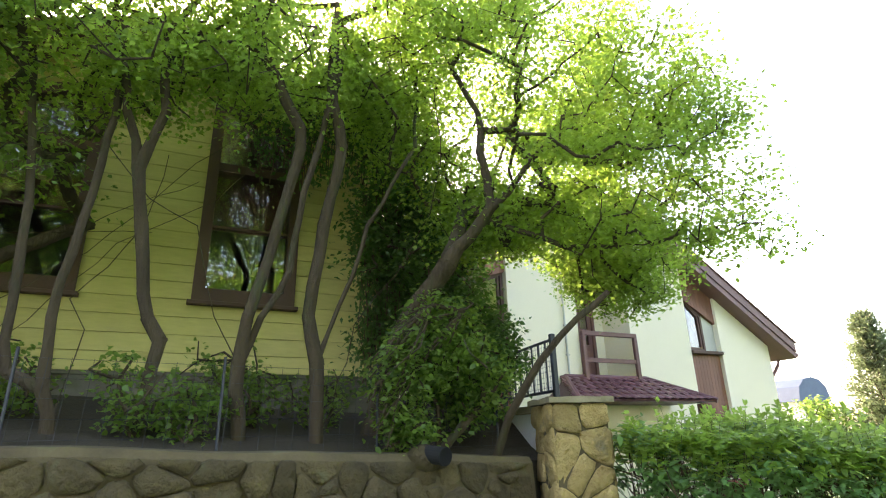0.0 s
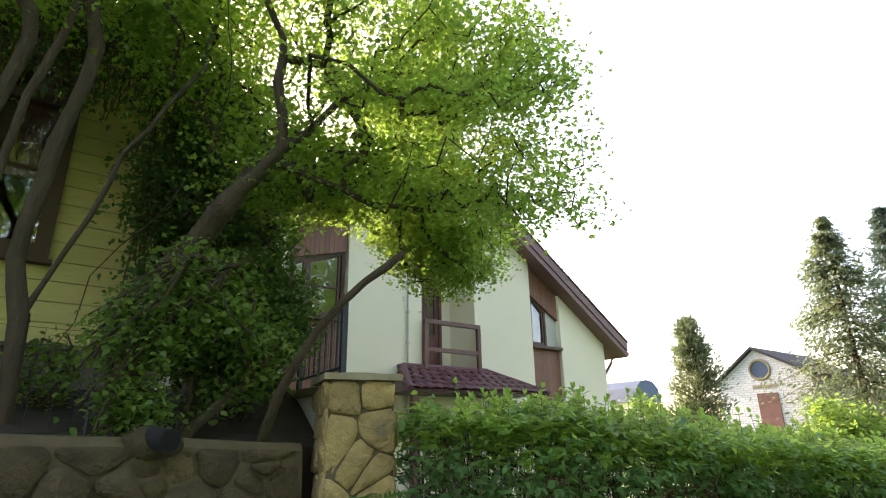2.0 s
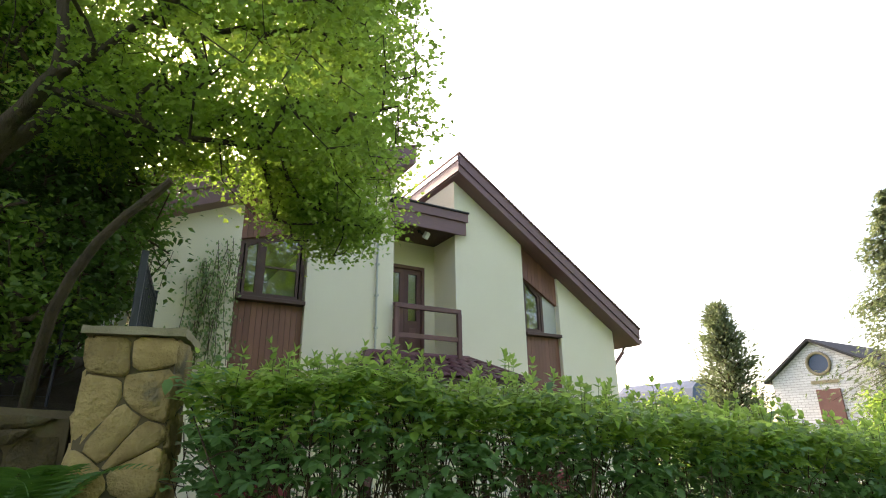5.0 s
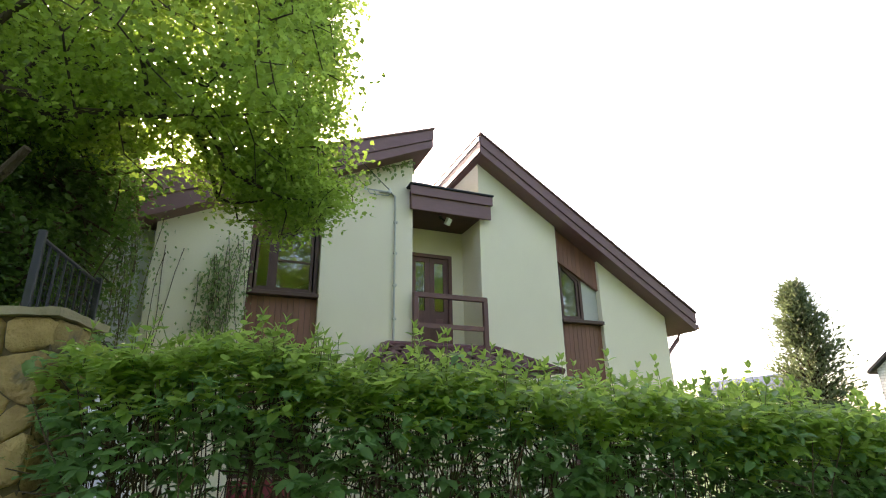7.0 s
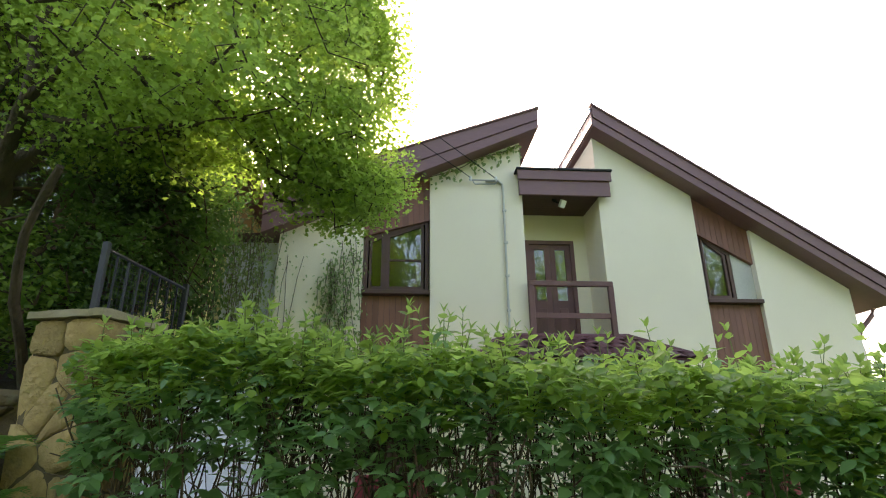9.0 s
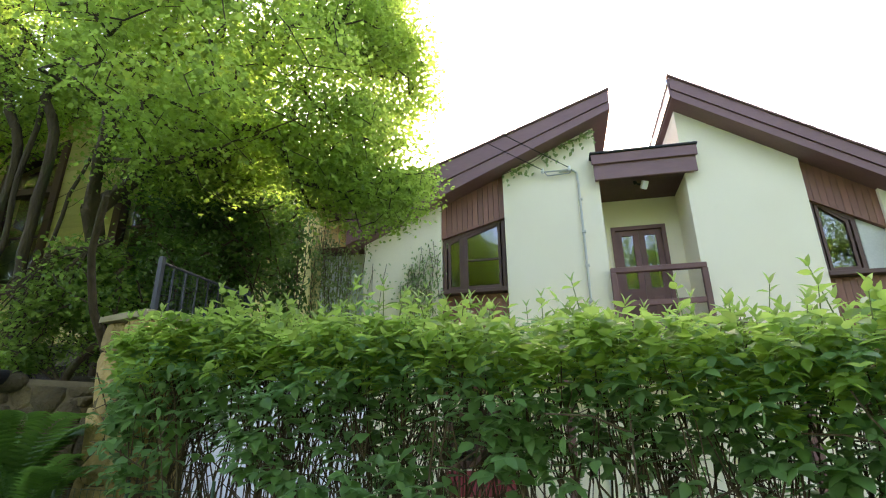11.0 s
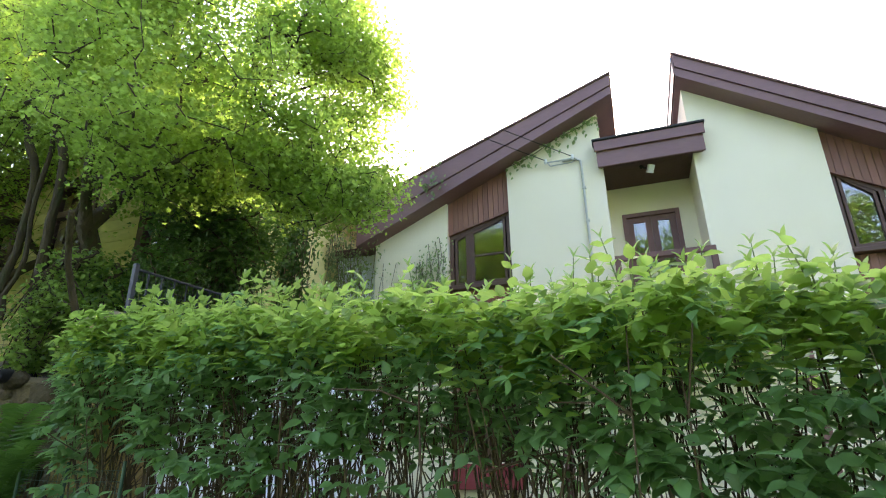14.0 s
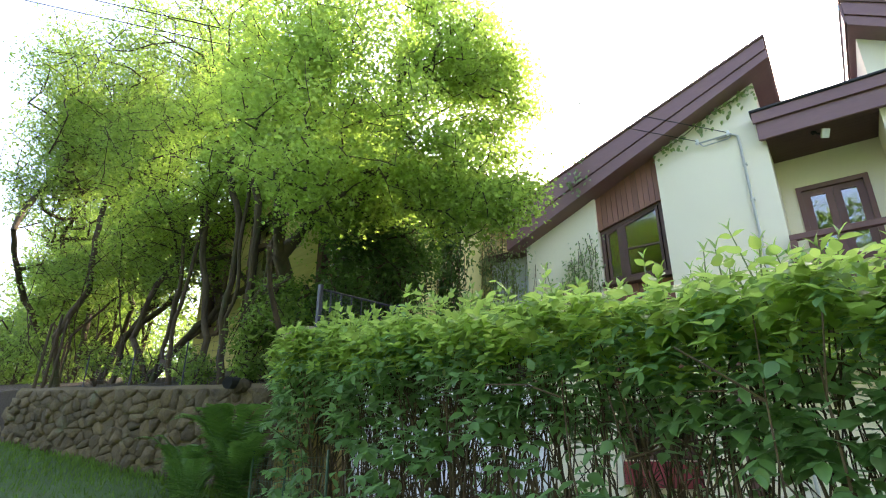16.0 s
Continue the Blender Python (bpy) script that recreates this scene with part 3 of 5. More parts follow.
def panel(house, x0, x1, z0, top, y, label):
    """Upright boards, each an object, on a backing."""
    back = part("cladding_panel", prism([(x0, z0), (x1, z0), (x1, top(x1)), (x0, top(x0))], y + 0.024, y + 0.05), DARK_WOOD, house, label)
    n = max(2, round((x1 - x0) / 0.095))
    for i in range(n):
        a, b = x0 + (x1 - x0) * i / n + 0.003, x0 + (x1 - x0) * (i + 1) / n - 0.003
        part("slat", prism([(a, z0), (b, z0), (b, top(b)), (a, top(a))], y, y + 0.022), SLATS, back)
    return back


def make_white_house():
    h = thing("white_house", (9, 12, ground_z(9)), "cream stucco house with brown split pitched roof and wood panels", "house")
    g = -0.8
    L, R = LEFT_ROOF, RIGHT_ROOF

    def wall(x0, x1, y0, y1, f, z0=g):
        part("wall", prism([(x0, z0), (x1, z0), (x1, f(x1) + 0.02), (x0, f(x0) + 0.02)], y0, y1), STUCCO, h)

    wall(3.95, 5.36, FY, 10.2, L)
    wall(6.5, 8.16, FY, 10.2, L)
    wall(9.56, 11.31, FY, 10.2, R)
    wall(12.3, 13.95, FY, 10.2, R)
    # side and back walls, and the niche
    flat = lambda z: (lambda x: z)
    wall(3.95, 4.25, 10.2, 19, L)
    wall(13.65, 13.95, 10.2, 19, R)
    wall(7.86, 8.16, 10.2, 19, L)
    wall(9.56, 9.92, 10.2, 19, R)
    wall(4.25, 7.86, 18.7, 19, L)
    wall(9.92, 13.65, 18.7, 19, R)
    wall(8.16, 9.56, 18.7, 19, flat(6.0))
    wall(8.16, 8.36, 10.66, 10.88, flat(5.98), 2.98)
    wall(9.3, 9.56, 10.66, 10.88, flat(5.98), 2.98)
    part("wall", block(8.36, 9.3, 10.66, 10.88, 5.07, 5.99), STUCCO, h)
    part("wall", block(8.16, 9.56, FY + 0.02, 10.2, g, 2.8), STUCCO, h)
    # bays between the piers: panel, window, panel, and the ground floor again
    for x0, x1, f, sill, tl, tr, mull, grey in ((5.36, 6.5, L, 3.83, 4.80, 5.12, (5.74,), None), (11.31, 12.3, R, 3.74, 4.98, 4.40, (), 11.94)):
        y = FY + 0.13
        win = [(x0 + 0.02, sill), ((grey or x1) - 0.02, sill), ((grey or x1) - 0.02, tr if not grey else 4.64), (x0 + 0.02, tl)]
        top = lambda x, a=x0, b=x1, p=tl, q=tr: p + (q - p) * (x - a) / (b - a)
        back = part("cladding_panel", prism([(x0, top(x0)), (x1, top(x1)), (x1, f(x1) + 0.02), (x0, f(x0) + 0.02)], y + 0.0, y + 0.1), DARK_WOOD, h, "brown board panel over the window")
        n = round((x1 - x0) / 0.095)
        for i in range(n):
            a, b = x0 + (x1 - x0) * i / n + 0.003, x0 + (x1 - x0) * (i + 1) / n - 0.003
            part("slat", prism([(a, top(a) + 0.004), (b, top(b) + 0.004), (b, f(b) + 0.01), (a, f(a) + 0.01)], y - 0.07, y - 0.002), SLATS, back)
        window(h, "window", win, y, mull, "dark brown window with a slanting top and reflecting panes")
        if grey:
            part("window_panel", prism([(grey, sill), (x1, sill), (x1, tr), (grey, top(grey))], y + 0.005, y + 0.04), CONDUIT, h, "plain grey infill panel")
        if mull:
            part("window_bar", block(5.79, x1 - 0.09, y - 0.004, y + 0.036, 4.38, 4.41), OLD_WOOD, h)
        part("sill", block(x0 - 0.0, x1 + 0.0, FY - 0.05, y + 0.02, sill - 0.07, sill - 0.002, 0.006), OLD_WOOD, h, "dark projecting window sill")
        panel(h, x0, x1, 2.05, lambda x, s=sill: s - 0.075, y - 0.04, "brown upright boards under the window")
        part("bay_wall", block(x0, x1, y, 10.2, 1.9, 2.05), STUCCO, h)
        part("bay_wall", block(x0, x1, y, 10.2, g, 1.0), STUCCO, h)
        win = [(x0 + 0.02, 1.02), (x1 - 0.02, 1.02), (x1 - 0.02, 1.88), (x0 + 0.02, 1.88)]
        window(h, "window", win, y, ((x0 + x1) / 2,), "dark brown ground-floor window")
        part("maroon_panel", block(x0 + 0.03, x1 - 0.03, y - 0.16, y - 0.003, 0.62, 0.98, 0.01), RED_BOX, h, "maroon box under the ground-floor window")
    # rooms behind the panes: unseen, added, their gloom put into the colour
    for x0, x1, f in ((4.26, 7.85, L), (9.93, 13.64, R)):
        part("interior_wall", block(x0, x1, 13.4, 13.5, g, 4.6), ROOM_SHADE, h)
        part("interior_floor", block(x0, x1, 10.25, 13.4, 2.9, 3.02), ROOM_SHADE, h)
    # balcony
    part("balcony_floor", block(8.161, 9.559, FY - 0.1, 10.66, 2.82, 3.0), CAPSTONE, h)
    door = part("balcony_door", ring_prism([(8.36, 3.0), (9.3, 3.0), (9.3, 5.07), (8.36, 5.07)], [(8.43, 3.02), (9.23, 3.02), (9.23, 5.0), (8.43, 5.0)], 10.63, 10.78), BROWN, h, "brown two-leaf balcony door with glass panes")
    for a, b in ((8.432, 8.828), (8.832, 9.228)):
        leaf = part("door_leaf", ring_prism([(a, 3.03), (b, 3.03), (b, 4.995), (a, 4.995)], [(a + 0.1, 3.9), (b - 0.1, 3.9), (b - 0.1, 4.9), (a + 0.1, 4.9)], 10.67, 10.72), BROWN, door)
        part("pane", block(a + 0.095, b - 0.095, 10.688, 10.696, 3.895, 4.905), GLASS, leaf).visible_shadow = False
        part("lower_panel", block(a + 0.12, b - 0.12, 10.662, 10.672, 3.2, 3.75, 0.004), BROWN, leaf)
    part("door_cross_bar", block(8.45, 9.21, 10.663, 10.68, 4.2, 4.25), BROWN, door)
    part("interior_wall", block(8.17, 9.55, 13.0, 13.1, 2.9, 5.9), ROOM_SHADE, h)
    rail = part("balcony_rail", block(8.16, 9.61, FY - 0.12, FY - 0.04, 3.91, 4.0, 0.008), BROWN, h, "brown wooden balcony railing")
    part("middle_rail", block(8.2, 9.54, FY - 0.1, FY - 0.06, 3.36, 3.45, 0.006), BROWN, rail)
    for x in (8.2, 9.57):
        part("post", block(x - 0.045, x + 0.045, FY - 0.118, FY - 0.042, 2.9, 3.91, 0.006), BROWN, rail)
    # canopy over the balcony
    can = part("canopy", block(8.1, 9.71, 9.66, 10.88, 5.62, 5.98), FASCIA, h, "flat brown canopy with slatted soffit")
    part("fascia", block(8.08, 9.73, 9.62, 9.658, 5.56, 5.86, 0.005), FASCIA, can)
    part("fascia", block(8.05, 9.76, 9.58, 9.618, 5.845, 6.03, 0.005), FASCIA, can)
    part("roof_felt", block(8.03, 9.78, 9.55, 18.9, 6.032, 6.07, 0.008), BITUMEN, can)
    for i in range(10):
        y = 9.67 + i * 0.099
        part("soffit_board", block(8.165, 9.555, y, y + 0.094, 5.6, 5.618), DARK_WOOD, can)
    # roofs
    def roof(top_pts, low_pts, split):
        pts = low_pts + top_pts[::-1]
        r = part("roof", prism(pts, 9.47, 19.3), FASCIA, h, "brown pitched roof with deep boarded verge")
        (xa, za), (xb, zb) = low_pts
        (_, ta), (_, tb) = top_pts
        s = split
        part("fascia_board", prism([(xa, za), (xb, zb), (xb, zb + (tb - zb) * s - 0.01), (xa, za + (ta - za) * s - 0.01)], 9.45, 9.469), FASCIA, r)
        part("fascia_board", prism([(xa, za + (ta - za) * s), (xb, zb + (tb - zb) * s), (xb, tb), (xa, ta)], 9.425, 9.468), FASCIA, r)
        part("roof_covering", prism([(xa - 0.02, ta + 0.003), (xb + 0.02, tb + 0.003), (xb + 0.02, tb + 0.04), (xa - 0.02, ta + 0.04)], 9.4, 19.32), ROOF, r)
        return r
    roof([(3.72, 5.42), (8.45, 7.2)], [(3.72, L(3.72)), (8.45, L(8.45))], 0.42)
    roof([(9.48, 7.32), (14.45, 3.98)], [(9.48, R(9.48)), (14.45, R(14.45))], 0.42)
    part("ridge_board", block(9.45, 9.476, 9.44, 19.2, 6.93, 7.28), FASCIA, h)
    part("ridge_flashing", block(9.43, 9.448, 9.44, 19.2, 7.17, 7.27), METAL, h, "grey metal flashing")
    eave = part("gutter", block(14.452, 14.55, 9.45, 19.2, 3.66, 3.76, 0.02), FASCIA, h, "brown gutter along the eave")
    part("downpipe", tube([(14.39, 9.9, 3.62), (14.34, 9.9, 3.5), (14.03, 9.9, 3.2), (14.0, 9.9, 2.9), (14.0, 9.9, 0)], 0.04, 10), FASCIA, h, "thin brown downpipe")
    # porch roof with tiles
    porch = part("porch_roof", prism_porch(), DARK_WOOD, h, "small porch roof of maroon tiles")
    tile = bmesh.new()
    for i in range(6):
        a0, a1 = math.pi * i / 6, math.pi * (i + 1) / 6
        q = [(-0.1 * math.cos(a), 0.035 * math.sin(a)) for a in (a0, a1)]
        f0 = [tile.verts.new((x, y, z + 0.012)) for x, z in q for y in (0, 0.3)]
        tile.faces.new((f0[0], f0[1], f0[3], f0[2]))
    box(tile, -0.1, 0.1, 0.0, 0.3, -0.012, 0.0)
    tm = bpy.data.meshes.new("tile")
    tile.to_mesh(tm)
    tile.free()
    tm.materials.append(TILE)
    ang = math.atan2(0.5, 1.15)
    for j in range(5):
        s = j / 5
        y, z = 8.62 + 1.15 * s, 2.53 + 0.5 * s + 0.02
        x0, x1 = 7.1 + 0.6 * s, 10.4 - 0.6 * s
        k = int((x1 - x0) / 0.205)
        for i in range(k):
            ob = new("tile", tm)
            ob.parent = porch
            ob.matrix_basis = Matrix.Translation((x0 + (i + 0.5) * (x1 - x0) / k, y, z)) @ Euler((ang - 0.05, 0, 0)).to_matrix().to_4x4()
    part("ridge_tile", tube([(7.7, 9.76, 3.06), (9.8, 9.76, 3.06)], 0.06, 8), TILE, porch)
    part("hip_tile", tube([(9.8, 9.76, 3.06), (10.42, 8.6, 2.55)], 0.055, 8), TILE, porch)
    part("hip_tile", tube([(7.7, 9.76, 3.06), (7.08, 8.6, 2.55)], 0.055, 8), TILE, porch)
    for x in (7.3, 10.2):
        part("porch_post", block(x - 0.06, x + 0.06, 8.75, 8.87, -0.3, 2.5), BROWN, h)
    # chimney and aerial
    part("chimney", block(9.05, 9.42, 12.2, 12.6, 6.0, 7.35, 0.01), BITUMEN, h, "small dark chimney")
    part("chimney_cap", block(9.0, 9.47, 12.15, 12.65, 7.37, 7.43, 0.01), BITUMEN, h)
    aer = part("aerial", tube([(7.45, 11.3, 6.6), (7.45, 11.3, 8.35)], 0.012, 6), METAL, h, "thin roof aerial")
    for z, l in ((8.25, 0.25), (8.1, 0.32), (7.9, 0.2)):
        part("aerial_bar", tube([(7.45 - l, 11.3, z), (7.45 + l, 11.3, z)], 0.006, 5), METAL, aer)
    # cable bracket and conduit
    con = part("conduit", tube([(7.5, FY - 0.03, 5.87), (7.72, FY - 0.03, 5.88), (7.8, FY - 0.03, 5.82), (7.81, FY - 0.03, 5.6), (7.82, FY - 0.03, 0.2)], 0.02, 8), CONDUIT, h, "grey conduit down the wall")
    for z in (5.3, 4.7, 4.1, 3.5):
        part("clip", block(7.785, 7.85, FY - 0.055, FY, z - 0.015, z + 0.015), CONDUIT, con)
    br = part("cable_bracket", tube([(7.2, FY - 0.09, 5.86), (7.72, FY - 0.09, 5.86)], 0.014, 6), METAL, h, "steel bracket with insulators")
    part("bracket_arm", tube([(7.25, FY - 0.09, 5.86), (7.3, FY - 0.09, 5.78), (7.66, FY - 0.09, 5.79), (7.7, FY, 5.86)], 0.01, 6), METAL, br)
    for x in (7.22, 7.68):
        part("insulator", tube([(x, FY - 0.09, 5.84), (x, FY - 0.09, 5.87), (x, FY - 0.09, 5.93)], [0.02, 0.032, 0.022], 8), LAMP_WHITE, br)
    return h


def prism_porch():
    bm = bmesh.new()
    a = [bm.verts.new(p) for p in ((7.7, 9.79, 3.03), (9.8, 9.79, 3.03), (10.4, 8.6, 2.52), (7.1, 8.6, 2.52), (10.4, 9.79, 2.52), (7.1, 9.79, 2.52))]
    for f in ((0, 1, 2, 3), (1, 4, 2), (0, 3, 5), (3, 2, 4, 5), (0, 5, 4, 1)):
        bm.faces.new([a[i] for i in f])
    return bm


make_white_house()


def make_lamp():
    l = thing("wall_lamp", (8.87, 9.85, 5.6), "small white floodlight on the canopy soffit", "lamp")
    part("bracket", tube([(8.78, 9.9, 5.6), (8.8, 9.88, 5.54), (8.86, 9.86, 5.51)], 0.014, 6), PIPE, l)
    m = Matrix.Translation((8.9, 9.82, 5.48)) @ Euler((0.5, 0.2, 0.3)).to_matrix().to_4x4()
    part("housing", block(-0.05, 0.05, -0.03, 0.06, -0.07, 0.07, 0.008, m), LAMP_WHITE, l)
    part("sensor", tube([(8.76, 9.9, 5.6), (8.76, 9.88, 5.55)], [0.03, 0.022], 8), PIPE, l)


make_lamp()


def make_cables():
    for i, (dx, sag) in enumerate(((0.0, 0.0), (0.45, 0.06))):
        a = Vector((7.22 + dx, FY - 0.1, 5.9))
        d = Vector((-0.732, -0.656, 0.182))
        pts = [a + d * s - Vector((0, 0, 0.002 * s * (14 - s))) for s in (0, 1, 2, 4, 6, 8, 10, 12, 14)]
        ob = part("overhead_cable", tube(pts, 0.007, 5), PIPE)
        tagged(ob, "thin black overhead cable to the house bracket", "cable", "overhead cables")


make_cables()


def make_link_wall():
    w = thing("white_annex", (3.1, 10.6, 0.4), "pale plastered annex wall overgrown by a hanging vine", "house")
    part("wall", block(1.9, 3.93, 10.0, 10.3, -0.5, 4.7), WHITE_WALL, w)
    part("roof", block(1.7, 3.7, 9.85, 13, 4.72, 4.82), ROOF, w)
    part("side_wall", block(1.9, 2.1, 10.31, 13, -0.5, 4.7), WHITE_WALL, w)
    part("downpipe", tube([(2.5, 9.95, 4.6), (2.47, 9.95, 4.3), (2.46, 9.95, 3.0), (2.46, 9.95, 0.4)], 0.045, 10), RED_BOX, w, "rust-red downpipe")
    part("yellow_strip", block(2.52, 2.83, 9.93, 9.997, 0, 4.6), STUCCO, w)


make_link_wall()


# ---- yellow house ----
def make_yellow_house():
    h = thing("yellow_house", (0, 9, 2.2), "old yellow boarded house with tall dark-framed windows", "house")
    y, x0, x1 = 7.4, -3.15, 3.05
    ridge, top = 0.35, 6.75
    slope = lambda x: top - 0.37 * abs(x - ridge)
    wins = ((-1.32, -0.35, 5.68, 6.0), (0.92, 1.9, 6.12, 5.72), (-2.75, -2.2, 5.1, 5.3))
    zb = 3.6
    part("plinth", block(x0 - 0.03, x1 + 0.03, y - 0.06, y + 0.4, 1.2, 2.66), PLINTH, h, "dark damp plastered plinth")
    part("plinth_ledge", block(x0 - 0.05, x1 + 0.05, y - 0.09, y + 0.1, 2.662, 2.7), PLINTH, h)
    # backing with openings
    spans, last = [], x0
    for a, b, _, _ in sorted(wins):
        spans.append((last, a))
        last = b
    spans.append((last, x1))

    def infill(a, b, low):
        cut = [x for x in (a, ridge, b) if a <= x <= b]
        part("wall", prism([(a, low(a)), (b, low(b))] + [(x, slope(x) + 0.02) for x in reversed(cut)], y, y + 0.25), YELLOW, h)

    for a, b in spans:
        infill(a, b, lambda x: 2.701)
    for a, b, ta, tb in wins:
        part("wall", block(a, b, y, y + 0.25, 2.701, zb), YELLOW, h)
        infill(a, b, lambda x, a=a, b=b, ta=ta, tb=tb: ta + (tb - ta) * (x - a) / (b - a))
    part("side_wall", block(x0, x0 + 0.25, y + 0.25, 15, 2.0, 5.4), YELLOW, h)
    part("side_wall", block(x1 - 0.25, x1, y + 0.25, 15, 2.0, 5.7), YELLOW, h)
    part("back_wall", block(x0, x1, 15, 15.2, 2.0, 6.2), YELLOW, h)
    # boards
    z = 2.71
    while z < 6.3:
        for a, b in (spans if z + 0.2 > zb + 0.05 else [(x0, x1)]):
            a, b = max(a, ridge - (top - z - 0.2) / 0.37), min(b, ridge + (top - z - 0.2) / 0.37)
            if b - a < 0.05:
                continue
            bm = bmesh.new()
            prof = [(y - 0.012, z), (y - 0.022, z + 0.003), (y - 0.02, z + 0.193), (y - 0.006, z + 0.197), (y - 0.002, z)]
            vs = [[bm.verts.new((x, py, pz)) for py, pz in prof] for x in (a + 0.002, b - 0.002)]
            for i in range(5):
                j = (i + 1) % 5
                bm.faces.new((vs[0][i], vs[0][j], vs[1][j], vs[1][i]))
            bm.faces.new(vs[0])
            bm.faces.new(vs[1][::-1])
            part("board", bm, YELLOW, h)
        z += 0.2
    for a, b, ta, tb in wins:
        inner = [(a + 0.05, zb + 0.05), (b - 0.05, zb + 0.05), (b - 0.05, tb - 0.05), (a + 0.05, ta - 0.05)]
        w = part("window", ring_prism([(a - 0.08, zb - 0.1), (b + 0.08, zb - 0.1), (b + 0.08, tb + 0.08), (a - 0.08, ta + 0.08)], inner, y - 0.07, y + 0.1), OLD_WOOD, h, "tall dark brown window with a slanting top and a transom")
        mid = zb + 1.55 if b > -1.9 else zb + 1.0
        part("transom", block(a + 0.05, b - 0.05, y - 0.05, y + 0.08, mid, mid + 0.11), OLD_WOOD, w)
        part("glazing_bar", block(a + 0.05, b - 0.05, y + 0.01, y + 0.05, zb + 0.82, zb + 0.85), OLD_WOOD, w)
        part("pane", block(a + 0.045, b - 0.045, y + 0.04, y + 0.048, zb + 0.045, mid + 0.005), GLASS, w).visible_shadow = False
        part("pane", prism([(a + 0.045, mid + 0.105), (b - 0.045, mid + 0.105), (b - 0.045, tb - 0.045), (a + 0.045, ta - 0.045)], y + 0.04, y + 0.048), GLASS, w).visible_shadow = False
        part("sill", block(a - 0.12, b + 0.12, y - 0.12, y - 0.02, zb - 0.15, zb - 0.102, 0.006), OLD_WOOD, w)
    # unseen room wall, coloured dark so the windows look unlit inside
    part("interior_wall", block(x0 + 0.3, x1 - 0.3, 10.5, 10.6, 2.2, 5.5), ROOM_SHADE, h)
    for sx, run in ((-1, 4.05), (1, 3.25)):
        e = ridge + sx * run
        pts = [(ridge, top), (e, slope(e)), (e, slope(e) + 0.14), (ridge, top + 0.14)]
        r = part("roof", prism(pts, 6.88, 15.6), ROOF, h, "brown pitched roof with dark soffit")
        part("barge_board", prism([(ridge, top - 0.08), (e, slope(e) - 0.08), (e, slope(e) + 0.12), (ridge, top + 0.12)], 6.83, 6.878), OLD_WOOD, r)
        for k in range(7):
            x = ridge + sx * (run - 0.15) * (k + 0.5) / 7
            part("rafter", block(x - 0.035, x + 0.035, 6.89, 7.37, slope(x) - 0.12, slope(x) - 0.03), OLD_WOOD, r)


make_yellow_house()


# ---- far buildings ----
def make_shed():
    """White brick gable with a round window, its gable towards the street."""
    s = thing("brick_shed", (29, 12, -0.8), "small white brick outbuilding with a round gable window", "house")
    x, yc, zc, base = 28.0, 11.99, 4.24, -1.6
    apex, top = yc + 0.14, zc + 0.88
    eaves = {1: (yc + 1.95, zc - 0.5), -1: (yc - 1.95, zc - 0.3)}
    bm = bmesh.new()
    pts = [(eaves[-1][0], base), (eaves[1][0], base), eaves[1], (apex, top), eaves[-1]]
    a = [bm.verts.new((x, y, z)) for y, z in pts]
    b = [bm.verts.new((x + 6, y, z)) for y, z in pts]
    bm.faces.new(a)
    bm.faces.new(b[::-1])
    for i in range(5):
        j = (i + 1) % 5
        bm.faces.new((a[j], a[i], b[i], b[j]))
    part("wall", bm, WHITE_BRICK, s)
    for sy in (-1, 1):
        bm = bmesh.new()
        run = (eaves[sy][0] - apex, eaves[sy][1] - top)
        e = (apex + run[0] * 1.12, top + run[1] * 1.12 + 0.02)
        prof = [(apex, top + 0.02), e, (e[0], e[1] + 0.11), (apex, top + 0.13)]
        v0 = [bm.verts.new((x - 0.25, y, z)) for y, z in prof]
        v1 = [bm.verts.new((x + 6.2, y, z)) for y, z in prof]
        bm.faces.new(v0)
        bm.faces.new(v1[::-1])
        for i in range(4):
            bm.faces.new((v0[i], v0[(i + 1) % 4], v1[(i + 1) % 4], v1[i]))
        part("roof", bm, BITUMEN, s, "dark thin roof")
    ringv = [(x - 0.03, yc + 0.42 * math.cos(t), zc + 0.42 * math.sin(t)) for t in (2 * math.pi * k / 24 for k in range(25))]
    w = part("round_window", tube(ringv, 0.06, 8, cap=False), CAPSTONE, s, "round window with a brick rim")
    bm = bmesh.new()
    bmesh.ops.create_circle(bm, cap_ends=True, segments=24, radius=0.39, matrix=Matrix.Translation((x - 0.012, yc, zc)) @ Euler((0, math.pi / 2, 0)).to_matrix().to_4x4())
    part("pane", bm, BLUE_ROOF, w)
    part("lintel", block(x - 0.04, x + 0.02, yc - 0.6, yc + 0.42, zc - 0.78, zc - 0.66), CAPSTONE, s)
    part("door", block(x - 0.05, x + 0.02, yc - 0.58, yc + 0.3, zc - 3.1, zc - 1.0, 0.01), DOOR_RED, s, "dull red door")


make_shed()


def make_far_house():
    h = thing("far_house", (43, 29, -1), "distant pale house with a rounded dark blue roof", "house")
    part("wall", block(41.5, 44.5, 27.6, 34, -1.5, 4.1), STUCCO, h)
    bm = bmesh.new()
    prof = [(41.2, 3.9), (41.5, 4.95), (42.2, 5.5), (43.1, 5.65), (43.95, 5.5), (44.6, 4.95), (44.9, 3.9)]
    part("roof", prism(prof, 27.2, 34.4, bm), BLUE_ROOF, h)
    part("window", block(42.3, 43.2, 27.56, 27.595, 2.8, 3.85), OLD_WOOD, h)


make_far_house()


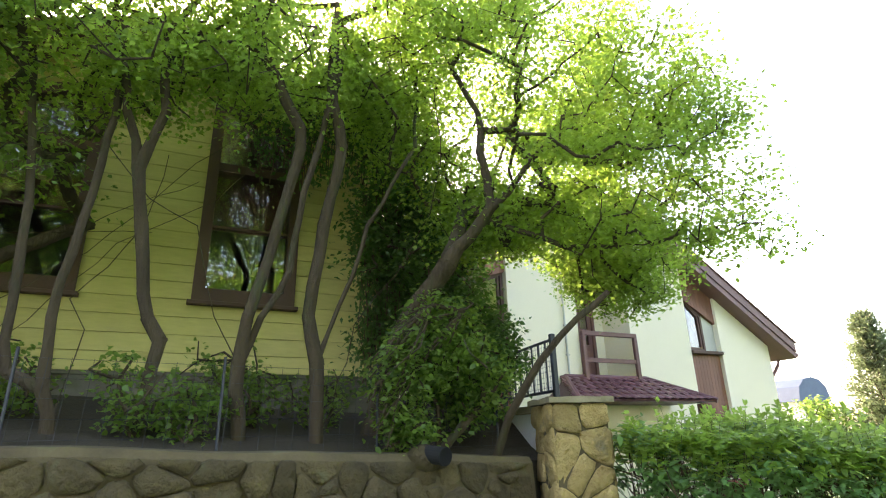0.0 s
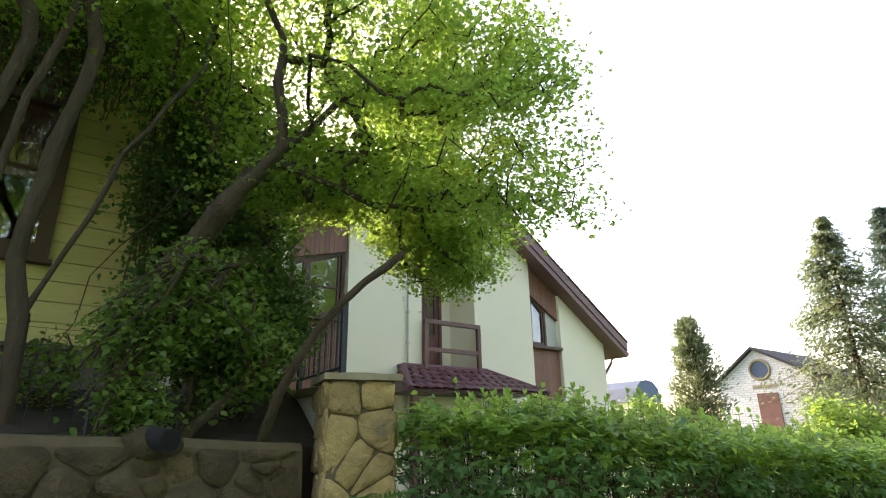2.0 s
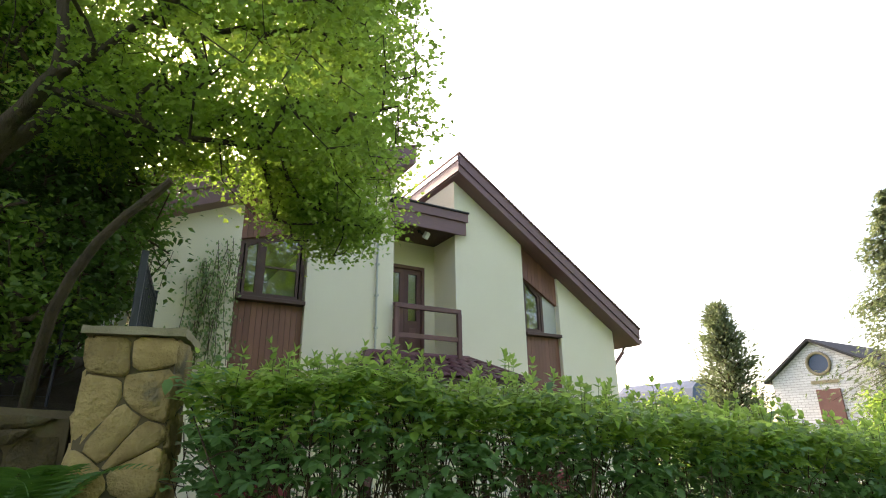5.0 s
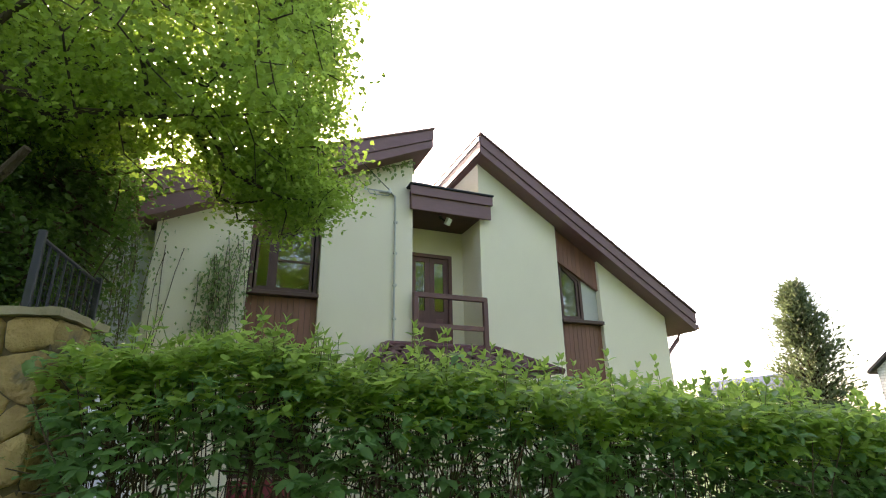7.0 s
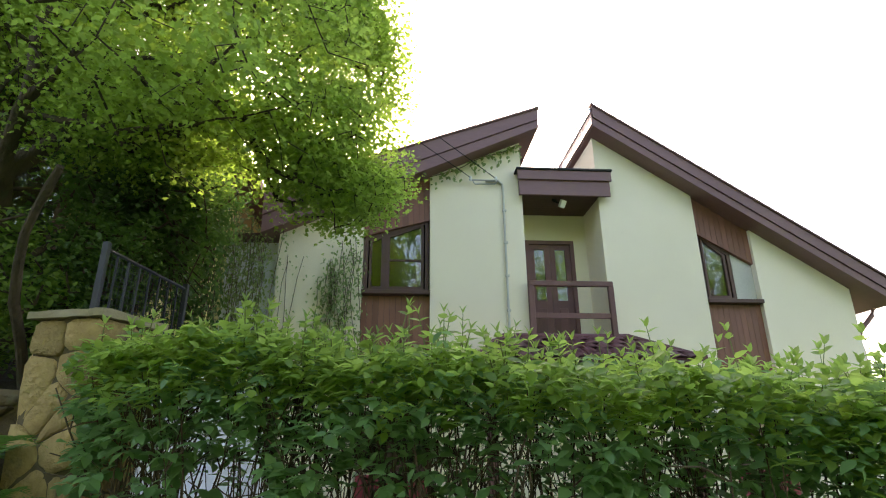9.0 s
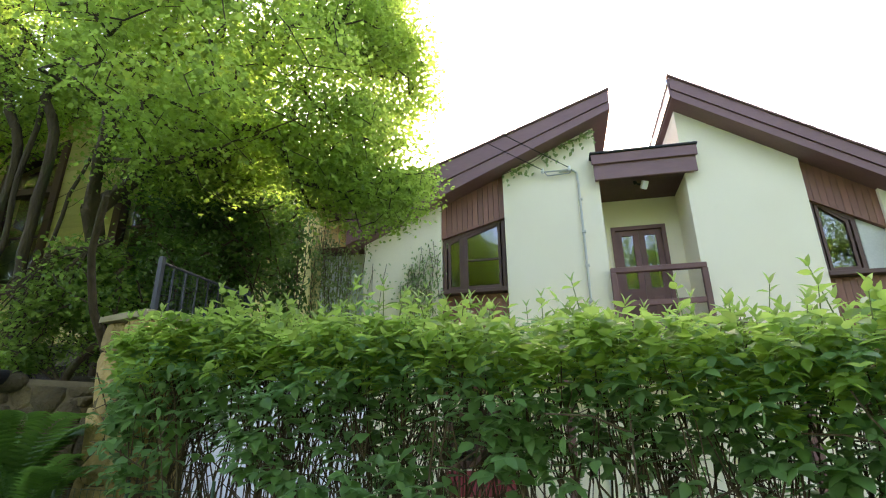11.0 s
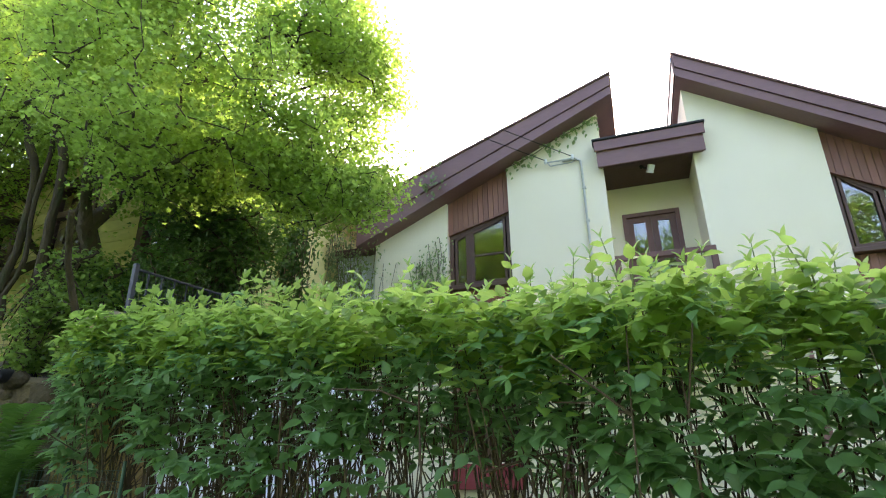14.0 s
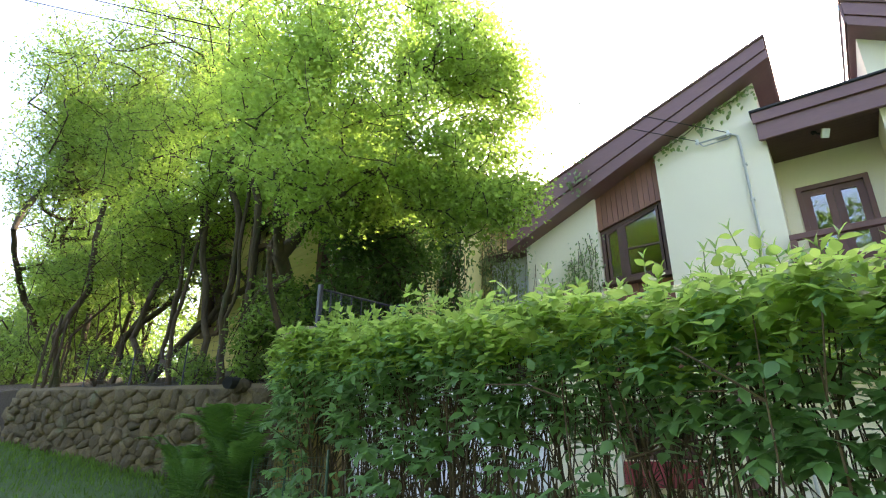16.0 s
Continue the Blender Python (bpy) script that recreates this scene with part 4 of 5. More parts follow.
# ---- trees in the bed ----
MAIN = [
    [(2.52, 5.91, 2), (2.63, 5.68, 2.66), (2.74, 5.31, 3.11), (2.92, 4.99, 3.44), (3.07, 4.81, 3.67), (3.21, 4.66, 3.91)],
    [(3.21, 4.66, 3.91), (3.14, 4.67, 4.47), (3.18, 4.75, 4.96), (3, 4.93, 5.56), (2.88, 5.19, 6.53)],
    [(3.21, 4.66, 3.91), (3.51, 4.58, 4.27), (3.9, 4.49, 4.73), (4.2, 4.46, 4.88), (4.44, 4.49, 5.4), (4.49, 4.75, 6.21)],
    [(3.13, 4.72, 3.76), (3.47, 4.68, 3.75), (3.95, 4.59, 3.61), (4.52, 4.55, 3.67), (4.85, 4.51, 3.72), (5.43, 4.61, 3.98)],
    [(2.92, 4.99, 3.44), (3.28, 5.31, 4.14), (3.9, 5.58, 4.97), (4.33, 5.66, 6.05)],
]
RIGHT_TIPS = np.array([(4.88, 3.52, 3.25), (4.7, 3.6, 3.25), (4.95, 3.59, 4.59), (5.05, 3.51, 3.88), (5.1, 3.45, 3.3), (5.2, 3.3, 3.4), (5.15, 3.4, 4.7), (5.2, 3.35, 4.9), (5.2, 3.4, 4.1), (5.0, 3.6, 5.2), (5.1, 3.5, 3.6)])
SIDE_LOBE = in_blobs(np.random.default_rng(19), [((5.35, 5.9, 4.75), (0.65, 0.6, 0.85)), ((5.6, 6.1, 5.3), (0.45, 0.5, 0.7)), ((4.2, 5.9, 4.35), (0.65, 0.5, 0.5))], 210, -1.0, 0.75, 0.4)
make_tree(
    "maple_tree", "leaning multi-stemmed maple with bright green backlit leaves", MAIN,
    [((3.89, 4.85, 5.13), (2.0, 1.4, 1.6), 0.2), ((4.41, 4.58, 5.75), (1.3, 1.1, 1.9), 0.13), ((4.79, 4.6, 4.16), (1.1, 0.9, 1.0), 0.08), ((3.33, 5.28, 6.55), (2.2, 1.7, 1.7), 0.2),
     ((5.43, 5.51, 4.2), (0.85, 0.75, 1.0), 0.15), ((5.19, 5.5, 5.35), (0.9, 0.9, 1.4), 0.15), ((4.5, 3.81, 4.67), (0.85, 0.55, 1.5), 0.06), ((4.57, 3.94, 6.01), (0.9, 0.8, 1.2), 0.04),
     ((5, 3.55, 4.23), (0.3, 0.3, 1.2), 0.022), ((5.74, 5.47, 4.43), (0.6, 0.6, 0.7), 0.07),
     ((5.55, 6.05, 4.2), (0.6, 0.6, 0.75), 0.1), ((5.4, 6.1, 5.4), (0.65, 0.7, 1.2), 0.1), ((5.5, 6.0, 4.85), (0.65, 0.6, 0.7), 0.1), ((3.7, 5.6, 4.2), (0.7, 0.6, 0.5), 0.06)],
    1700, 49, 11, extra=np.vstack([RIGHT_TIPS, SIDE_LOBE]), size=0.043, reach=0.13, thick=0.0023, group="trees in the raised bed", gap=-0.21, power=0.5)
make_tree(
    "maple_tree", "slender forked maple stems with leaves high up", [
        [(1.32, 5.4, 1.92), (1.3, 5.4, 2.17), (1.26, 5.39, 2.56), (1.29, 5.3, 2.92), (1.42, 5.3, 3.46), (1.56, 5.2, 4.25), (1.57, 5.1, 4.6), (1.2, 5.09, 5.27), (1.1, 5.26, 6.13)],
        [(1.26, 5.39, 2.56), (1.13, 5.39, 2.78), (0.99, 5.39, 3.1), (0.84, 5.29, 3.64), (0.48, 5.19, 3.78), (0.14, 5.09, 4.15)],
        [(1.26, 5.39, 2.56), (1.39, 5.3, 2.92), (1.59, 5.3, 3.33), (1.65, 5.2, 4.04), (1.88, 5.1, 5.16), (1.99, 5.27, 6.16)]],
    [((1.46, 5.54, 6.24), (1.9, 1.4, 1.5)), ((1.65, 5.1, 5.08), (1.5, 0.9, 0.7))], 220, 60, 12, size=0.044, reach=0.17, thick=0.0038, power=0.5, group="trees in the raised bed")
make_tree(
    "maple_tree", "twin-stemmed maple with mossy brown bark", [
        [(1.91, 5.41, 1.93), (1.9, 5.41, 2.18), (1.88, 5.4, 2.59), (1.79, 5.4, 2.98), (1.86, 5.3, 3.79), (1.97, 5.2, 4.56), (1.84, 5.1, 4.96), (1.9, 5.36, 6.33)],
        [(1.88, 5.4, 2.59), (2.05, 5.4, 3.09), (2.26, 5.3, 3.84), (2.71, 5.21, 4.72), (2.81, 5.38, 5.82)],
        [(1.9, 5.41, 2.18), (2.06, 5.5, 2.29), (2.19, 5.59, 2.63), (2.22, 5.49, 2.95), (2.54, 5.31, 3.39), (2.82, 5.12, 3.98), (2.86, 4.94, 4.43), (2.72, 4.75, 5.09)]],
    [((2.26, 5.55, 6.35), (1.5, 1.5, 1.6)), ((2.55, 5.11, 4.83), (1.2, 0.9, 0.9))], 240, 60, 13, size=0.044, reach=0.17, thick=0.0038, power=0.5, group="trees in the raised bed")
make_tree(
    "maple_tree", "crooked thin maple stem before the yellow wall", [
        [(0.63, 5.49, 1.9), (0.64, 5.48, 2.34), (0.68, 5.48, 2.73), (0.52, 5.47, 3.08), (0.43, 5.46, 3.64), (0.35, 5.37, 4.1), (0.2, 5.36, 4.59), (0.03, 5.35, 5.57)],
        [(0.35, 5.37, 4.1), (0.49, 5.27, 4.61), (0.4, 5.26, 5.4), (0.65, 5.44, 6.13)]],
    [((0.3, 5.53, 6.12), (1.5, 1.3, 1.4)), ((0.49, 5.09, 4.87), (1.2, 0.8, 0.6))], 150, 56, 14, size=0.044, reach=0.17, group="trees in the raised bed", thick=0.0045, power=0.5)
make_tree(
    "maple_tree", "bushy maple with several bent grey stems", [
        [(0.11, 5.3, 1.88), (0.1, 5.3, 2.05), (0.02, 5.29, 2.35), (-0.19, 5.29, 2.45), (-0.24, 5.29, 2.65), (-0.28, 5.37, 3.19), (-0.37, 5.45, 3.99), (-0.59, 5.44, 5.21)],
        [(0.02, 5.29, 2.35), (0.01, 5.29, 2.62), (0, 5.28, 3.07), (0.09, 5.37, 4.09), (0.12, 5.45, 5.02), (-0.15, 5.53, 5.93)],
        [(0.1, 5.3, 2.05), (0.09, 5.61, 2.38), (0.12, 5.83, 2.85), (-0.02, 5.83, 3.09), (0.2, 5.83, 3.38), (0.41, 5.83, 3.77), (0.51, 5.91, 4.53)]],
    [((-0.6, 5.61, 6.01), (1.7, 1.3, 1.5)), ((-0.49, 5.17, 4.76), (1.1, 0.8, 0.6))], 150, 56, 15, size=0.044, reach=0.17, group="trees in the raised bed", thick=0.004, power=0.5)


def make_snag():
    s = thing("dead_trunk", (3.4, 5.15, 1.9), "bent bare trunk with a sawn end leaning over the pillar", "tree")
    line = [(3.4, 5.15, 1.75), (3.43, 4.92, 2.12), (3.47, 4.7, 2.35), (3.54, 4.55, 2.55), (3.64, 4.39, 2.73), (3.75, 4.28, 2.87), (3.86, 4.18, 2.97), (3.95, 4.1, 3.07)]
    part("trunk", tube(line, [0.04, 0.036, 0.034, 0.031, 0.028, 0.026, 0.03, 0.022], 10), BARK, s)


make_snag()

# thicket past the yellow house
rng_t = np.random.default_rng(77)
for i in range(10):
    bx, by = -5.6 + 0.52 * i + rng_t.uniform(-0.25, 0.25), 4.9 + rng_t.uniform(0, 1.2)
    limbs = auto_limbs(rng_t, (bx, by, bed_z(bx, by) - 0.05), 3.9, 5, 0.5, 0.42)
    make_tree("bush_tree", "tangled old garden shrub with many bent bare stems", limbs,
              [((bx - 0.2, by - 0.4, 7.9 + rng_t.uniform(-0.5, 0.6)), (1.9, 1.6, 3.1)), ((bx, by - 0.1, 4.6), (1.3, 1.1, 0.8))], 360, 36, 100 + i, SMALL_LEAF, LILAC, 0.075, 0.18, 0.0032, "tree", "shrub thicket", gap=-0.05, power=0.5)
for i in range(12):
    bx, by = -4.6 - 1.5 * i + rng_t.uniform(-0.5, 0.5), 6.6 + 0.25 * i + rng_t.uniform(0, 1.5)
    limbs = auto_limbs(rng_t, (bx, by, bed_z(bx, by) - 0.05), 3.8, 4, 0.4)
    make_tree("bush_tree", "sunlit shrub in the garden behind", limbs,
              [((bx, by, 7.4), (2.2, 1.9, 3.9)), ((bx, by, 3.7), (1.8, 1.5, 1.4))], 190, 36, 140 + i, SMALL_LEAF, LILAC, 0.13, 0.3, 0.0038, "tree", "shrub thicket", power=0.5)
for i in range(7):
    bx, by = -5.2 - 1.25 * i + rng_t.uniform(-0.3, 0.3), 5.2 + 0.1 * i + rng_t.uniform(0, 0.9)
    make_tree("bush_tree", "dense leafy shrub beyond the wall end", auto_limbs(rng_t, (bx, by, bed_z(bx, by) - 0.05), 1.6, 5, 0.6),
              [((bx, by, 3.5), (1.2, 1.0, 1.5))], 130, 34, 190 + i, SMALL_LEAF, LILAC, 0.1, 0.2, 0.004, "tree", "shrub thicket", power=0.5)
for i in range(9):
    bx, by = -34 + 3.2 * i, 17 + rng_t.uniform(0, 5)
    limbs = auto_limbs(rng_t, (bx, by, 2.2), 3.6, 2, 0.25)
    make_tree("garden_tree", "distant leafy tree in sunlight", limbs,
              [((bx, by, 6.4), (2.6, 2.4, 4.0))], 120, 34, 170 + i, SMALL_LEAF, LILAC, 0.3, 0.5, 0.013, "tree", "distant trees")
# trees over the road, seen in the window panes
for i in range(11):
    bx, by = -9 + 4.0 * i, -15 - rng_t.uniform(0, 4)
    limbs = auto_limbs(rng_t, (bx, by, ground_z(bx)), 7.0, 1, 0.1)
    make_tree("street_tree", "leafy tree on the far side of the street", limbs,
              [((bx, by, 9.0), (3.4, 2.4, 7.6 + rng_t.uniform(-1.0, 1.0)))], 170, 38, 200 + i, SMALL_LEAF, MAPLE, 0.42, 0.7, 0.02, "tree", "trees over the street")


# ---- bushes ----
def make_bush(name, label, centre, radii, n, each, seed, leaf, mat, size, reach, base_z, group=""):
    rng = np.random.default_rng(seed)
    base = (centre[0], centre[1], base_z)
    limbs = auto_limbs(rng, base, max(0.25, (centre[2] - base_z) * 0.8), 4, 0.7)
    make_tree(name, label, limbs, [(centre, radii)], n, each, seed, leaf, mat, size, reach, 0.006, "bush", group, gap=-0.15)


limbs = auto_limbs(np.random.default_rng(31), (2.86, 5.15, bed_z(2.86, 5.15) - 0.02), 0.6, 5, 0.8)
make_tree("bush", "bright green leafy bush at the wall top", limbs,
              [((2.45, 5.04, 2.47), (0.4, 0.3, 0.36)), ((2.99, 5.05, 2.75), (0.45, 0.35, 0.42)), ((3.31, 5.24, 2.41), (0.42, 0.35, 0.42)), ((2.72, 5.22, 2.93), (0.35, 0.35, 0.3)), ((2.41, 4.96, 2.15), (0.3, 0.2, 0.25))],
              190, 40, 31, OVAL_LEAF, LILAC, 0.055, 0.09, 0.006, "bush", gap=-0.1, shell=0.45)
make_bush("bush", "leafy bush beside the pillar", (3.4, 5.6, 2.6), (0.55, 0.5, 0.75), 150, 44, 32, OVAL_LEAF, CLIMBER, 0.055, 0.11, 1.95)
for k, (x, y, r) in enumerate(((0.6, 5.4, 0.38), (0.95, 5.2, 0.27), (1.45, 5.9, 0.32), (-0.3, 5.8, 0.36), (1.2, 6.4, 0.45), (-1.0, 5.3, 0.36), (2.1, 6.2, 0.36), (-1.9, 5.1, 0.45), (2.5, 5.0, 0.23))):
    make_bush("low_bush", "small young shrub growing from the soil", (x, y, bed_z(x, y) + r * 0.9), (r, r, r * 0.8), 30, 22, 40 + k, OVAL_LEAF, LILAC, 0.052, 0.08, bed_z(x, y) - 0.02, "young shrubs in the bed")
make_bush("dark_bush", "dense dark evergreen bush between the houses", (3.3, 6.5, 3.9), (0.95, 0.75, 1.7), 320, 40, 60, SMALL_LEAF, CLIMBER, 0.08, 0.15, 2.15)


def make_climber(name, label, x0, x1, y, z0, z1, strands, each, seed, mat, size, hang=0.12, shape=SMALL_LEAF, lower=None):
    """Strands that hang down a wall, with leaves along them."""
    rng = np.random.default_rng(seed)
    base = thing(name, ((x0 + x1) / 2, y, z0), label, "climbing plant")
    bm = bmesh.new()
    pos = []
    for k in range(strands):
        x = rng.uniform(x0, x1)
        top = z1 - rng.uniform(0, 0.25) * (z1 - z0) if lower is None else lower(x) - rng.uniform(0, 0.3)
        low = z0 + rng.uniform(0, 0.35) * (top - z0)
        pts = []
        n = max(3, int((top - low) / 0.35))
        dx, dy = 0.0, 0.0
        for i in range(n + 1):
            dx += rng.normal(0, 0.04)
            dy = max(-hang, min(hang, dy + rng.normal(0, 0.03)))
            pts.append((x + dx, y - hang + dy * 0.6, low + (top - low) * i / n))
        tube(pts, 0.005, 4, bm, False)
        p = np.array(pts)
        idx = rng.integers(0, n, each)
        s = rng.random((each, 1))
        q = p[idx] * s + p[idx + 1] * (1 - s) + rng.normal(0, 1, (each, 3)) * (0.1, 0.06, 0.07)
        q[:, 1] = np.minimum(q[:, 1], y - 0.01)
        pos.append(q)
    part("stem_tangle", bm, TWIG, base)
    pos = np.vstack(pos)
    ahead = rng.normal(0, 0.5, (len(pos), 3)) + np.array((0, -0.4, -0.8))
    normal = rng.normal(0, 0.5, (len(pos), 3)) + np.array((0, -1, 0.5))
    part("leaves", leaf_mesh("leaves", shape, pos, ahead, normal, size * rng.uniform(0.6, 1.2, len(pos))), mat, base)


make_climber("climbing_plant", "dense dark creeper over the yellow house corner", 2.65, 3.75, 6.95, 2.4, 6.3, 90, 115, 61, CLIMBER, 0.075, 0.4)
make_climber("climbing_plant", "creeper hanging over the yellow house verge", 1.3, 2.6, 6.8, 4.7, 6.6, 60, 60, 67, CLIMBER, 0.075, 0.25)
make_climber("climbing_plant", "tangle of creeper hanging between the two houses", 2.2, 3.5, 8.6, 2.4, 6.1, 80, 110, 62, CLIMBER, 0.09, 0.4)
make_climber("climbing_plant", "pale green vine hanging over the white annex", 3.0, 3.9, 9.75, 2.6, 5.3, 26, 80, 63, VINE, 0.075, 0.14)
make_climber("climbing_plant", "thin vine creeping up the cream facade", 4.75, 5.34, FY, 2.2, 5.0, 15, 75, 64, VINE, 0.075, 0.06, lower=lambda x: 4.95 - 2.0 * abs(x - 5.15))
make_climber("climbing_plant", "dry vine stems on the facade corner", 4.02, 4.2, FY, 2.2, 4.6, 3, 14, 65, VINE, 0.06, 0.03)


def make_soffit_vine():
    rng = np.random.default_rng(66)
    base = thing("climbing_plant", (7.3, FY, 6.2), "few vine leaves hanging along the boarded verge", "climbing plant")
    n = 130
    x = np.concatenate([rng.uniform(6.5, 8.2, 90), rng.uniform(5.0, 5.5, 40)])
    z = 6.83 - 0.454 * (8.45 - x) - 0.04 - rng.random(n) ** 2 * 0.28
    pos = np.stack([x, np.full(n, FY - 0.03) - rng.random(n) * 0.1, z], 1)
    pos[90:, 1], pos[90:, 2] = 9.4 - rng.random(40) * 0.08, 5.75 + rng.normal(0, 0.16, 40)
    ahead = rng.normal(0, 0.5, (n, 3)) + np.array((0, -0.3, -0.9))
    normal = rng.normal(0, 0.4, (n, 3)) + np.array((0, -1, 0.3))
    part("leaves", leaf_mesh("leaves", OVAL_LEAF, pos, ahead, normal, 0.085 * rng.uniform(0.7, 1.2, n)), VINE, base)
    xs = [6.5 + 0.2 * i for i in range(9)]
    part("stem", tube([(a, FY - 0.03, LEFT_ROOF(a) - 0.05 + 0.03 * math.sin(a * 7)) for a in xs], 0.007, 5), TWIG, base)


make_soffit_vine()


# ---- conifers ----
def make_conifer(name, label, x, y, z0, height, width, seed, mat, whorls, shape_power=1.0, droop=0.35, per=30, size=0.28, column=False):
    rng = np.random.default_rng(seed)
    base = thing(name, (x, y, z0), label, "tree")
    bm = tube([(x, y, z0 - 0.2), (x + 0.05, y, z0 + height * 0.5), (x, y, z0 + height)], [height * 0.018, height * 0.01, 0.01], 8)
    pos, ahead = [], []
    for k in range(whorls):
        s = (k + rng.random()) / whorls
        r = width * (1 - s) ** shape_power * rng.uniform(0.6, 1.15) if not column else width * min(1, (1 - s) * 2.2) ** 0.6 * rng.uniform(0.75, 1.1)
        z = z0 + height * (0.06 + 0.93 * s)
        for b in range(7 if not column else 9):
            a = rng.uniform(0, 2 * math.pi)
            rr = r * rng.uniform(0.7, 1.1)
            d = np.array((math.cos(a), math.sin(a), 0))
            tip = np.array((x, y, z)) + d * rr + np.array((0, 0, -droop * rr if not column else 0.6 * rr))
            tube([(x, y, z), tuple((np.array((x, y, z)) + tip) / 2 + (0, 0, 0.06 * rr)), tuple(tip)], [0.02, 0.014, 0.006], 4, bm, False)
            m = per
            t = rng.random((m, 1)) ** 0.6
            p = np.array((x, y, z)) * (1 - t) + tip * t + rng.normal(0, 1, (m, 3)) * 0.08 * np.array((1, 1, 0.7)) * (1 + rr)
            pos.append(p)
            ahead.append(np.tile(d, (m, 1)) + rng.normal(0, 0.5, (m, 3)) + np.array((0, 0, -0.5 if not column else 0.8)))
    part("trunk", bm, BARK, base)
    pos, ahead = np.vstack(pos), np.vstack(ahead)
    normal = rng.normal(0, 0.6, pos.shape) + np.array((0, 0, 1 if not column else 0.2))
    part("crown", leaf_mesh("crown", SPRIG, pos, ahead, normal, size * rng.uniform(0.5, 1.2, len(pos))), mat, base)


make_conifer("thuja_tree", "tall conical thuja with dull green foliage", 18.1, 9.67, -0.95, 6.05, 0.8, 301, NEEDLE, 44, 0.5, per=46, size=0.12, column=True)
make_conifer("spruce_tree", "tall spruce with light green drooping boughs", 26.55, 7.95, -0.95, 10.8, 5.0, 302, NEEDLE, 46, 0.9, per=58, size=0.21)
make_conifer("spruce_tree", "bluish spruce with dense drooping boughs", 29.45, 6.6, -0.95, 11.6, 5.0, 303, BLUE_NEEDLE, 50, 0.9, per=58, size=0.21)
make_bush("bush", "round sunlit bush by the outbuilding", (22.7, 7.95, 1.6), (1.45, 1.35, 1.2), 180, 34, 304, SMALL_LEAF, LILAC, 0.17, 0.27, -0.8)
make_bush("bush", "pale flowering bush behind the hedge", (17.8, 11.36, 1.6), (1.0, 1.0, 1.2), 120, 30, 305, SMALL_LEAF, LILAC, 0.14, 0.2, -0.8)


# ---- hedge ----
HU, HN = np.array((0.98, -0.198, 0.0)), np.array((-0.198, -0.98, 0.0))
H0 = np.array((4.3, 3.96, 0.0))
HLEN, HDEEP = 7.2, 1.05


def hedge_top(u):
    return 2.08 - 0.102 * u - 0.07 * max(0.0, 1.0 - u) + 0.07 * noise.noise(Vector((u * 1.7, 0.3, 9)))


def shoot_leaves(rng, root, way, length, pairs, size, pos, ahead, normal, sizes, droop=0.4, level=np.array((1.0, 1.0, 0.35))):
    """Opposite leaf pairs up a stem, each pair turned across the one below."""
    way = unit(way)
    a = rng.uniform(0, math.pi)
    s1 = unit(np.cross(way, (0.3, 0.5, 0.8)))
    s2 = np.cross(way, s1)
    for k in range(pairs):
        f = (k + 0.6) / pairs
        for sign in (1, -1):
            out = sign * (s1 * math.cos(a) + s2 * math.sin(a)) * level
            pos.append(root + way * length * f)
            ahead.append(out + way * (0.25 + 0.4 * f) + rng.normal(0, 0.15, 3) + np.array((0, 0, -0.3 * droop)))
            normal.append(way * 0.1 + np.array((0, 0, 1.0)) + rng.normal(0, 0.26, 3) + HN * 0.1)
            sizes.append(size * rng.uniform(0.75, 1.2) * (1 - 0.35 * f))
        a += math.pi / 2 + rng.normal(0, 0.2)


